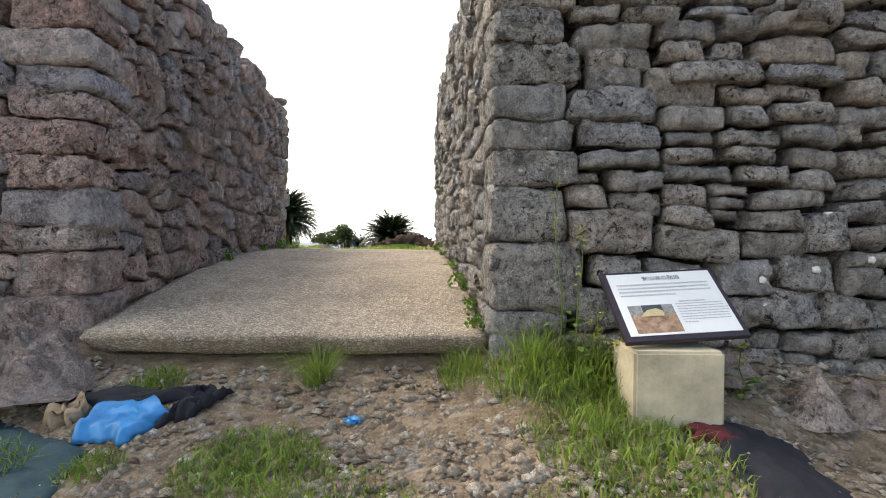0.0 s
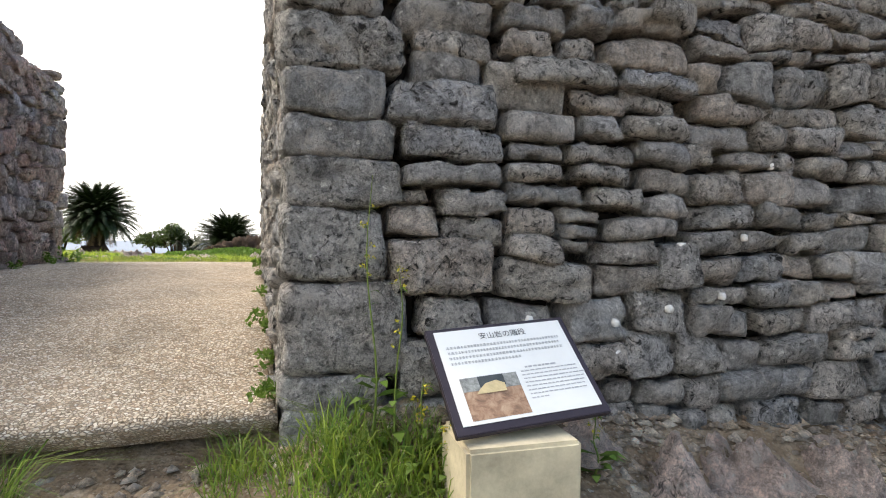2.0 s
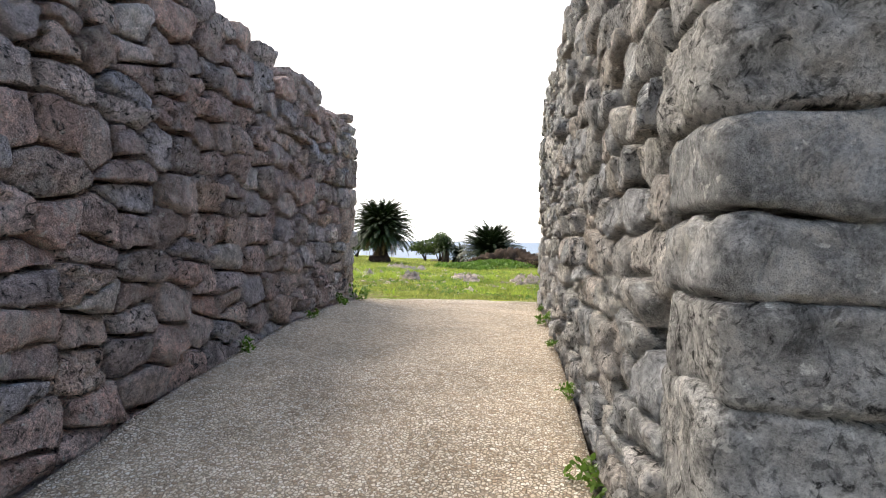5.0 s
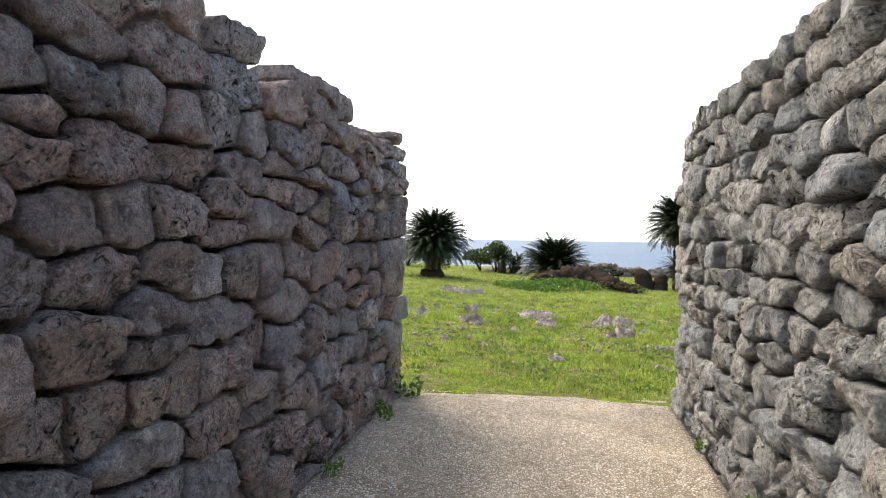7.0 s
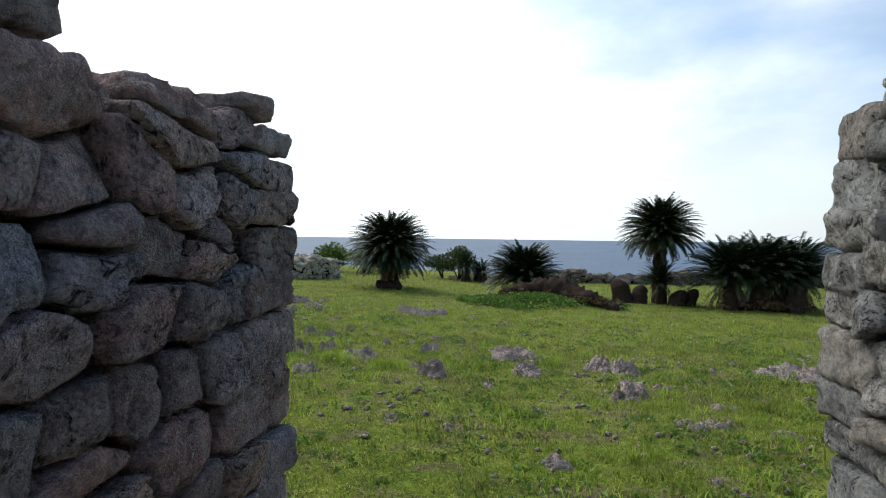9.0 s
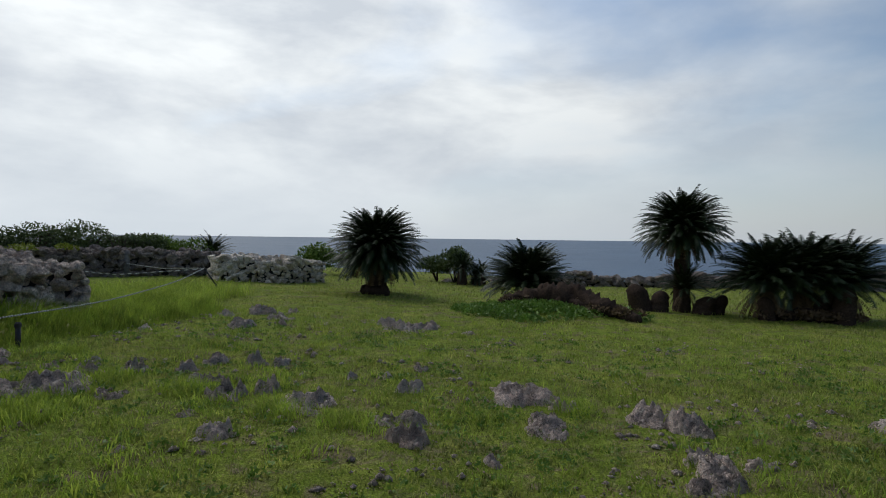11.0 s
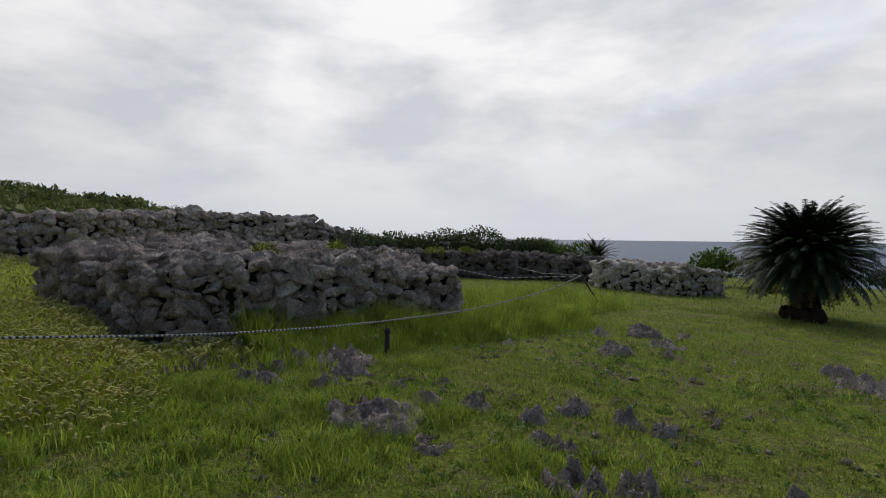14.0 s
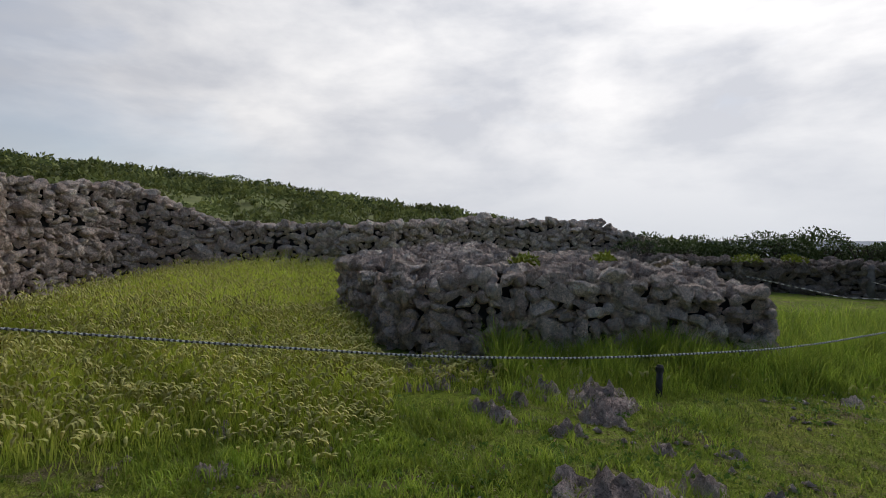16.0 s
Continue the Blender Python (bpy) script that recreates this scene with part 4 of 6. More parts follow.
for i, (x, y, w, h) in enumerate([(1.75, 2.56, 0.4, 0.14), (2.15, 2.6, 0.45, 0.16), (2.65, 2.58, 0.45, 0.16), (3.2, 2.55, 0.5, 0.16), (1.4, 2.66, 0.28, 0.1), (3.8, 2.55, 0.5, 0.16)]):
    outcrop(x, y, w, h, i + 95, "brown rock ledge at the foot of the wall", 0.1)


for i, (x, y, w, h, lean) in enumerate([(0.95, 24.45, 0.3, 0.75, -0.22), (1.35, 24.4, 0.24, 0.6, 0.1), (2.5, 24.4, 0.27, 0.5, 0.2), (2.85, 24.5, 0.2, 0.55, 0.25), (3.9, 23.4, 0.2, 0.6, -0.1), (5.45, 23.2, 0.24, 0.95, 0.14)]):
    stump = empty("cycad_stump", (x, y, land(x, y)), "shaggy brown cycad stump on the lawn", "stump", "stumps beside the cycads")
    trunk_mesh("trunk", stump, (0, 0, -0.1), (lean, 0.05, h), w * 1.1, w * 0.85, 330 + i)


def wall_cap(core_name, x0, x1, y0, y1, z, material, seed):
    """Loose rubble along the top of a gate wall."""
    rng = random.Random(seed)
    heap = Heap()
    n = int((x1 - x0) * (y1 - y0) * 16)
    for _ in range(n):
        me, v, f = POOL_FAR[rng.randrange(10)]
        s = rng.uniform(0.14, 0.22)
        m = np.array(Matrix.LocRotScale((rng.uniform(x0, x1), rng.uniform(y0, y1), z + rng.uniform(-0.03, 0.02)), Euler((rng.uniform(-0.4, 0.4), rng.uniform(-0.4, 0.4), rng.uniform(0, 6.28))), (s, s * 0.8, s * 0.5)))
        heap.add(v @ m[:3, :3].T + m[:3, 3], f)
    heap.link("cap_stones", material, bpy.data.objects[core_name])


wall_cap("wall_right", 0.55, 8.8, 3.2, 8.0, 3.06, M_STONE_R, 61)
wall_cap("wall_left", -5.9, -2.7, 3.4, 7.3, 3.02, M_STONE_L, 62)


# ---- grass ----
def blade_mesh(name, roots, rng, material, hlo, hhi, wide, lean, label, category, parent=None, two=True):
    """Grass blades at roots (x, y, z, scale), each two bent segments."""
    n = len(roots)
    R = np.array(roots)
    g = np.random.RandomState(rng)
    yaw = g.uniform(0, 2 * np.pi, n)
    h = g.uniform(hlo, hhi, n) * R[:, 3]
    w = wide * g.uniform(0.6, 1.3, n) * (0.5 + 0.5 * R[:, 3])
    ln = h * g.uniform(0.2, 1.0, n) * lean
    dx, dy = np.cos(yaw), np.sin(yaw)
    fa = g.uniform(0, 2 * np.pi, n)
    sx_, sy_ = np.cos(fa) * w, np.sin(fa) * w
    P = R[:, :3]
    V = np.empty((n, 5, 3))
    V[:, 0] = P + np.c_[-sx_, -sy_, 0 * h]
    V[:, 1] = P + np.c_[sx_, sy_, 0 * h]
    mid = P + np.c_[dx * ln * 0.35, dy * ln * 0.35, h * 0.6]
    V[:, 2] = mid + np.c_[sx_, sy_, 0 * h] * 0.8
    V[:, 3] = mid - np.c_[sx_, sy_, 0 * h] * 0.8
    V[:, 4] = P + np.c_[dx * ln, dy * ln, h * (1 - 0.25 * (ln / np.maximum(h, 1e-4)))]
    me = bpy.data.meshes.new(name)
    me.vertices.add(n * 5)
    me.vertices.foreach_set("co", V.reshape(-1))
    base = (np.arange(n) * 5)[:, None]
    loops = np.concatenate([base + [0, 1, 2, 3], base + [3, 2, 4]], axis=1).reshape(-1)
    me.loops.add(len(loops))
    me.loops.foreach_set("vertex_index", loops.astype(np.int32))
    starts = np.stack([np.arange(n) * 7, np.arange(n) * 7 + 4], 1).reshape(-1)
    me.polygons.add(n * 2)
    me.polygons.foreach_set("loop_start", starts.astype(np.int32))
    me.update(calc_edges=True)
    me.materials.append(material)
    ob = new(name, me)
    if parent:
        ob.parent = parent
    return tagged(ob, label, category, "", "stuff")


M_LAWN = leaf_material("lawn_blade", (0.14, 0.20, 0.03), (0.42, 0.42, 0.11), 0.6, 0.5, 3.4, 0.45, 1.4)
M_TALL = leaf_material("tall_grass_blade", (0.37, 0.46, 0.055), (0.70, 0.71, 0.16), 0.6, 0.55, 1.7, 0.8, 1.4)
M_LUSH = leaf_material("lush_grass_blade", (0.21, 0.32, 0.035), (0.48, 0.56, 0.09), 0.55, 0.5, 2.6, 0.5, 1.25)
M_TUFT = leaf_material("rank_grass_blade", (0.10, 0.19, 0.03), (0.30, 0.39, 0.07), 0.55, 0.35, 5.0, 0.5, 1.3)
M_SEED = leaf_material("seed_head", (0.46, 0.47, 0.13), (0.66, 0.61, 0.24), 0.8, 0.4)
M_WEED = leaf_material("weed_leaf", (0.08, 0.17, 0.02), (0.18, 0.28, 0.05), 0.5, 0.3)


def scatter(n, x0, x1, y0, y1, seed, keep=None, size=None):
    rng = random.Random(seed)
    out = []
    while n > 0:
        n -= 1
        x, y = rng.uniform(x0, x1), rng.uniform(y0, y1)
        if keep and not keep(x, y, rng):
            continue
        out.append((x, y, land(x, y) - 0.005, size(x, y) if size else 1.0))
    return out


def lawn_keep(x, y, rng):
    bare = n3(x * 0.9, y * 0.9, 7) + 0.5 * n3(x * 2.7, y * 2.7, 9)
    return bare < 0.22 + rng.random() * 0.3 and not (-2.4 < x < 0.1 and y < 8.3)


def lawn_size(x, y):
    return 0.8 + 0.7 * max(0.0, n3(x * 0.7, y * 0.7, 12)) + 0.9 * max(0.0, n3(x * 1.5, y * 1.5, 15))


blade_mesh("lawn", scatter(112000, -8.5, 4.5, 7.9, 15.5, 1, lawn_keep, lawn_size) + scatter(52000, -11, 9, 15.5, 24, 2, lawn_keep, lambda x, y: 1.35 * lawn_size(x, y)) + scatter(30000, -16, 16, 24, 38, 3, None, lambda x, y: 2.2), 5, M_LAWN, 0.02, 0.06, 0.0048, 1.2, "short green lawn grass with thin patches", "grass")


def tall_keep(x, y, rng):
    edge = -7.0 + 0.7 * n3(y * 0.9, 2.0, 5) - 0.2 * max(0.0, y - 9.5)
    if y > 11.1 and x > -9.7 and y < 16:
        return x < -8.7 and rng.random() < 0.5
    if y > 10.9 and x < -9.6:
        return False
    return x < edge - rng.random() * 0.8


def tall_size(x, y):
    inner = (-7.0 + 0.7 * n3(y * 0.9, 2.0, 5) - 0.2 * max(0.0, y - 9.5)) - x
    return (0.72 + 0.45 * n3(x * 0.8, y * 0.8, 4) + 0.4 * n3(x * 2.6, y * 2.6, 14)) * (0.35 + 0.65 * smoothstep(0.0, 1.6, inner)) * (0.4 + 0.6 * smoothstep(11.4, 9.6, y))


tall = scatter(62000, -20.5, -6.4, 3.4, 17, 6, tall_keep, tall_size)
tall += scatter(44000, -11.5, -6.2, 6.0, 12.2, 16, tall_keep, tall_size)
blade_mesh("tall_grass", tall, 7, M_TALL, 0.35, 0.68, 0.006, 0.7, "tall yellow-green grass along the rope", "grass")
lush = scatter(17000, -9.7, -8.3, 12.3, 18.5, 8, lambda x, y, r: r.random() < 0.85, lambda x, y: (0.95 + 0.6 * n3(x * 1.2, y * 1.2, 4)) * smoothstep(-8.2, -9.0, x)) + scatter(9000, -13, -8.5, 14.5, 22, 9, lambda x, y, r: x < -8.9 - 0.15 * (y - 15) and not (x < -9.3 and y < 17))
lush += scatter(16000, -9.0, -5.6, 8.0, 13.0, 19, lambda x, y, r: n3(x * 1.6, y * 1.6, 33) > 0.08 + 0.2 * r.random(), lambda x, y: 0.3 + 0.5 * max(0.0, n3(x * 2.1, y * 2.1, 35)))
blade_mesh("lush_grass", lush, 10, M_LUSH, 0.25, 0.55, 0.006, 0.8, "fresh green grass before the ruined wall", "grass")


def clumps(n, x0, x1, y0, y1, seed, keep=None, blades=26):
    """Roots of coarse tufts that stand out of the turf."""
    rng = random.Random(seed)
    out = []
    for _ in range(n):
        x, y = rng.uniform(x0, x1), rng.uniform(y0, y1)
        if (-2.5 < x < 0.2 and y < 8.6) or (keep and not keep(x, y)):
            continue
        r, k = rng.uniform(0.03, 0.13), rng.uniform(0.5, 1.4)
        for _ in range(blades):
            px, py = x + rng.gauss(0, r), y + rng.gauss(0, r)
            out.append((px, py, land(px, py) - 0.005, k * rng.uniform(0.6, 1.1)))
    return out


coarse = clumps(900, -8.4, 4.5, 8.3, 13.5, 71, lambda x, y: n3(x * 0.6, y * 0.6, 51) > -0.12) + clumps(700, -9, 5, 13.5, 20, 72, None, 18)
coarse += clumps(260, -8.2, -5.6, 9.6, 12.2, 75, lambda x, y: n3(x * 0.8, y * 0.8, 57) > -0.1, 60)
coarse += clumps(420, -8.6, -4.0, 9.0, 14.0, 73, lambda x, y: n3(x * 0.9, y * 0.9, 53) > -0.05, 34)
blade_mesh("coarse_grass", coarse, 74, M_LUSH, 0.05, 0.13, 0.005, 1.1, "coarse green tufts standing out of the lawn", "grass")


def seed_heads(roots, seed):
    """Nodding foxtail heads on thin stalks."""
    rng = random.Random(seed)
    heap = Heap()
    ring = [(math.cos(a), math.sin(a)) for a in (0.5, 2.6, 4.7)]
    for x, y, z, s in roots:
        h = rng.uniform(0.36, 0.62) * s
        a = rng.uniform(0, 6.28)
        d = Vector((math.cos(a), math.sin(a), 0))
        p = [Vector((x, y, z + h)) + d * (0.008 * k * k) + Vector((0, 0, 0.044 * k - 0.008 * k * k)) for k in range(4)]
        v = [p[0]]
        for k, r in ((1, 0.016), (2, 0.015)):
            v += [p[k] + Vector((c * r, sn * r, 0)) for c, sn in ring]
        v.append(p[3])
        heap.add(np.array([tuple(q) for q in v]), [(0, 2, 1), (0, 3, 2), (0, 1, 3), (1, 2, 5), (1, 5, 4), (2, 3, 6), (2, 6, 5), (3, 1, 4), (3, 4, 6), (4, 5, 7), (5, 6, 7), (6, 4, 7)])
    heap.link("seed_heads", M_SEED, None, "pale nodding seed heads in the tall grass", "grass", "stuff", False)


seed_heads(random.Random(3).sample(tall, 15000), 4)


def tuft(name, x, y, n, radius, hlo, hhi, wide, label, material, seed, lean=1.2):
    rng = random.Random(seed)
    roots = []
    for _ in range(n):
        a, r = rng.uniform(0, 6.28), radius * rng.random() ** 0.6
        px, py = x + math.cos(a) * r, y + math.sin(a) * r
        roots.append((px, py, land(px, py) - 0.01, 1.0 - 0.4 * r / radius))
    return blade_mesh(name, roots, seed, material, hlo, hhi, wide, lean, label, "grass")


for i, (x, y, n, r, lo, hi) in enumerate([
        (-0.72, 2.05, 1500, 0.3, 0.04, 0.11), (0.42, 2.6, 420, 0.2, 0.12, 0.34), (0.66, 2.48, 480, 0.22, 0.12, 0.32), (0.62, 2.2, 700, 0.3, 0.06, 0.18), (0.8, 1.95, 700, 0.3, 0.05, 0.14),
        (-1.42, 2.68, 320, 0.14, 0.05, 0.14), (-1.75, 2.0, 380, 0.2, 0.06, 0.15), (0.1, 2.74, 200, 0.14, 0.1, 0.26), (-0.35, 1.7, 900, 0.35, 0.04, 0.1), (0.55, 1.55, 900, 0.42, 0.05, 0.13), (-1.32, 2.02, 200, 0.12, 0.05, 0.12)]):
    tuft("grass_tuft", x, y, n, r, lo, hi, 0.0038, "tuft of green grass on stony earth", M_TUFT, 50 + i)
tuft("grass_tuft", -0.62, 2.7, 150, 0.07, 0.2, 0.36, 0.0034, "arching tuft of long grass under the ramp", M_TUFT, 69, 2.0)
for i, (x, y) in enumerate([(-4.0, 12.55), (-3.3, 12.5), (-6.9, 11.6), (-6.2, 12.9), (-7.4, 10.8), (-7.8, 13.9), (-5.2, 12.9), (-1.3, 13.6)]):
    tuft("grass_tuft", x, y, 350, 0.28, 0.1, 0.26, 0.004, "coarse tuft of grass among the rocks", M_LUSH, 80 + i)


M_THATCH = leaf_material("dry_thatch", (0.22, 0.16, 0.07), (0.42, 0.33, 0.17), 0.9)
blade_mesh("thatch", scatter(50000, -8.5, 4.5, 8.0, 17.5, 31, lambda x, y, r: n3(x * 0.9, y * 0.9, 7) + 0.5 * n3(x * 2.7, y * 2.7, 9) > 0.02 + r.uniform(0, 0.3) and not (-2.4 < x < 0.1 and y < 8.3)), 32, M_THATCH, 0.014, 0.04, 0.005, 2.2, "dry brown thatch in bare lawn patches", "grass")


# ---- broad leaves: weeds, creepers, bushes, hill ----
def leaves(heap, centre, radii, n, size, rng, top=True):
    """Scatters small pointed leaves over a lumpy dome."""
    cx, cy, cz = centre
    g = np.random.RandomState(rng)
    d = g.normal(size=(n, 3))
    d /= np.linalg.norm(d, axis=1, keepdims=True)
    if top:
        d[:, 2] = np.abs(d[:, 2])
    r = g.uniform(0.72, 1.08, n)[:, None]
    c = np.array(centre) + d * r * np.array(radii)
    a = g.normal(size=(n, 3)) * 0.8 + d
    a /= np.linalg.norm(a, axis=1, keepdims=True)
    b = np.cross(a, g.normal(size=(n, 3)))
    b /= np.linalg.norm(b, axis=1, keepdims=True) + 1e-9
    s = size * g.uniform(0.6, 1.3, n)[:, None]
    V = np.stack([c - a * s, c + b * s * 0.45, c + a * s, c - b * s * 0.45], 1)
    F = np.arange(n * 4).reshape(n, 4)
    heap.add(V.reshape(-1, 3), F)


def bush(x, y, w, h, n, size, material, label, seed, lumps=9, z=None, twigs=True, name="bush", category="bush"):
    """A woody bush: forked stems under an uneven crown of leaf clumps."""
    rng = random.Random(seed)
    z0 = land(x, y) if z is None else z
    thing = empty(name, (x, y, z0), label, category)
    if twigs:
        heap = Heap()
        for k in range(7):
            a, ln = rng.uniform(0, 6.28), h * rng.uniform(0.6, 0.95)
            p0, p1 = Vector((0, 0, -0.1)), Vector((math.cos(a) * w * 0.35, math.sin(a) * w * 0.35, ln))
            r = 0.02 + 0.015 * h
            ring = [(math.cos(t) * r, math.sin(t) * r, 0) for t in (0, 2.1, 4.2)]
            v = [tuple(p0 + Vector(q)) for q in ring] + [tuple(p1 + Vector(q) * 0.3) for q in ring]
            heap.add(np.array(v), [(0, 1, 4, 3), (1, 2, 5, 4), (2, 0, 3, 5)])
        heap.link("branchwork", M_TRUNK, thing, kind="")
    heap = Heap()
    for k in range(lumps):
        a, r = rng.uniform(0, 6.28), w * 0.5 * rng.random() ** 0.5
        s = rng.uniform(0.35, 0.6)
        leaves(heap, (math.cos(a) * r * 0.7, math.sin(a) * r * 0.7, h * rng.uniform(0.25, 0.62)), (w * 0.42 * s * 1.5, w * 0.42 * s * 1.5, h * s * 0.85), n // lumps, size, seed * 13 + k)
    heap.link("crown", material, thing, kind="", smooth=False)
    return thing


M_BUSH = leaf_material("dark_bush_leaf", (0.04, 0.065, 0.018), (0.10, 0.135, 0.04), 0.6, 0.2)
M_BUSH2 = leaf_material("fresh_bush_leaf", (0.07, 0.13, 0.018), (0.16, 0.23, 0.04), 0.6, 0.25)
M_YELLOW = leaf_material("yellow_green_leaf", (0.2, 0.24, 0.02), (0.36, 0.38, 0.04), 0.6)
M_HILL = leaf_material("hill_foliage", (0.10, 0.13, 0.04), (0.29, 0.31, 0.09), 0.8, 0.2, 0.05, 0.4, 1.4)
M_TWIG = plain("bare_twig", (0.11, 0.085, 0.075), 0.95, 0.1, 0.3, 20)

for i, (x, y, w, h, m) in enumerate([(-21.5, 21.5, 3.2, 1.5, M_BUSH), (-20.6, 23.5, 3.0, 1.75, M_BUSH), (-19.6, 25.4, 3.0, 1.85, M_BUSH), (-18.7, 27.0, 2.8, 1.8, M_BUSH), (-17.6, 28.4, 2.8, 1.6, M_BUSH2)]):
    bush(x, y, w, h, 5500, 0.06, m, "scrubby green bush behind the rubble bank", 200 + i)
for i, (x, y, w, h) in enumerate([(-13.3, 33.5, 2.0, 1.5), (-11.6, 33.8, 2.2, 1.5), (-6.2, 33.0, 1.6, 1.7), (-7.2, 33.8, 1.8, 1.3)]):
    bush(x, y, w, h, 2400, 0.08, M_BUSH2 if i < 2 else M_BUSH, "dense green bush near the cliff edge", 220 + i)
cycad(-16.2, 29.0, [(0, 0, 0.9, 1.15, 70, -30, 0.25)], "dark round cycad at the end of the bank", 7)
for i, (x, y, h) in enumerate([(-5.7, 32.2, 0.9), (-4.9, 32.6, 0.6), (-5.2, 32.9, 0.5)]):
    cycad(x, y, [(0, 0, h, 0.85, 50, -25, 0.2)], "small dark cycad near the cliff edge", 11 + i)
for i, (x, y, w) in enumerate([(-18.0, 22.0, 0.9), (-17.6, 23.2, 0.7), (-12.6, 12.4, 0.5), (-11.0, 13.0, 0.7), (-10.6, 14.2, 0.5)]):
    bush(x, y, w, 0.45, 260, 0.05, M_YELLOW, "low yellow-green plant on the rubble", 240 + i, 3, 1.95 if i < 2 else 2.2, False, "low_plant", "plant")
    

def bare_bush(x, y, z, h, seed):
    """A wind-bent shrub of thin bare twigs with sparse leaves."""
    rng = random.Random(seed)
    thing = empty("bare_shrub", (x, y, z), "thin wind-bent shrub with bare brown twigs", "shrub")
    heap, tips = Heap(), []

    def twig(p, d, ln, r, depth):
        q = p + d * ln
        ring = [(math.cos(t) * r, math.sin(t) * r, 0) for t in (0, 2.1, 4.2)]
        heap.add(np.array([tuple(p + Vector(c)) for c in ring] + [tuple(q + Vector(c) * 0.6) for c in ring]), [(0, 1, 4, 3), (1, 2, 5, 4), (2, 0, 3, 5)])
        if depth:
            for _ in range(3):
                nd = (d + Vector((rng.uniform(-0.7, 0.7), rng.uniform(-0.7, 0.7), rng.uniform(-0.1, 0.5)))).normalized()
                twig(q, nd, ln * 0.68, r * 0.62, depth - 1)
        else:
            tips.append(q)
    for _ in range(4):
        twig(Vector((rng.uniform(-0.2, 0.2), rng.uniform(-0.2, 0.2), -0.2)), Vector((rng.uniform(-0.4, 0.4), rng.uniform(-0.4, 0.4), 1)).normalized(), h * 0.4, 0.022, 3)
    heap.link("branchwork", M_TWIG, thing, kind="", smooth=False)
    lv = Heap()
    for k, q in enumerate(tips):
        leaves(lv, tuple(q), (0.07, 0.07, 0.05), 5, 0.035, seed * 77 + k, False)
    lv.link("leaves", M_BUSH, thing, kind="", smooth=False)


for i, (x, y, h) in enumerate([(-19.6, 19.4, 1.5), (-19.2, 20.6, 1.3), (-19.4, 24.2, 1.5), (-18.6, 25.9, 1.4), (-18.0, 26.6, 1.3), (-20.0, 18.3, 1.0)]):
    bare_bush(x, y, 1.5, h, 260 + i)

# small broad-leaved weeds in the lawn
heap = Heap()
rng_w = random.Random(41)
for k in range(2600):
    x, y = rng_w.uniform(-8.5, 4.0), 8.4 + 9.5 * rng_w.random()
    if n3(x * 0.8, y * 0.8, 44) + rng_w.uniform(-0.3, 0.3) > 0.0 and not (-2.4 < x < 0.1 and y < 8.6):
        s = rng_w.uniform(0.04, 0.11)
        leaves(heap, (x, y, land(x, y)), (s, s, s * 0.6), 16, 0.022, 5000 + k)
heap.link("lawn_weeds", M_WEED, None, "small broad-leaved weeds in the lawn", "weeds", "stuff", False)

# creeping plants over the mound, with old fallen trunks
heap = Heap()
for k in range(95):
    rng = random.Random(k)
    x, y = -1.9 + rng.gauss(0, 1.0), 21.8 + rng.gauss(0, 0.55)
    leaves(heap, (x, y, land(x, y)), (0.34, 0.3, 0.16), 130, 0.05, k)
heap.link("creeper", M_WEED, None, "leafy green creeper covering a low mound", "plant", "stuff", False)


def log(x0, y0, x1, y1, r, lift0, lift1, seed, label):
    """A fallen, shaggy cycad trunk."""
    p, q = Vector((x0, y0, land(x0, y0) + lift0)), Vector((x1, y1, land(x1, y1) + lift1))
    verts, faces, rings, seg = [], [], 14, 12
    d = (q - p).normalized()
    s = d.cross(Vector((0, 0, 1))).normalized()
    u = s.cross(d)
    for i in range(rings + 1):
        t = i / rings
        c = p.lerp(q, t) + s * 0.1 * n3(t * 3, seed) + u * 0.08 * n3(t * 4, seed, 3)
        for j in range(seg):
            a = 2 * math.pi * j / seg
            rr = r * (0.35 if i in (0, rings) else 1) * (1 + 0.9 * n3(a * 1.5, t * 7, seed) + 0.2 * ((i + j) % 2))
            verts.append(c + (s * math.cos(a) + u * math.sin(a)) * rr)
    for i in range(rings):
        for j in range(seg):
            faces.append((i * seg + j, i * seg + (j + 1) % seg, (i + 1) * seg + (j + 1) % seg, (i + 1) * seg + j))
    faces += [tuple(range(seg))[::-1], tuple(range(rings * seg, rings * seg + seg))]
    tagged(link_mesh("fallen_trunk", verts, faces, M_TRUNK), label, "log", "fallen trunks on the mound")


for i, (x0, y0, x1, y1, r, l0, l1) in enumerate([(-3.0, 22.75, -1.7, 22.5, 0.17, 0.08, 0.3), (-1.9, 22.5, -0.8, 22.0, 0.26, 0.25, 0.28), (-1.0, 22.1, -0.2, 21.3, 0.2, 0.26, 0.12), (-0.4, 21.5, 0.4, 20.9, 0.13, 0.1, 0.03), (-1.5, 22.2, -0.6, 21.6, 0.16, 0.12, 0.06)]):
    log(x0, y0, x1, y1, r, l0, l1, 300 + i, "dark shaggy fallen cycad trunk on a mound")
log(-7.75, 24.7, -6.75, 24.6, 0.17, 0.1, 0.1, 4, "old trunk stump lying at a cycad's foot")
log(4.1, 23.4, 5.6, 23.3, 0.16, 0.1, 0.14, 5, "heap of dry brown trunk pieces")


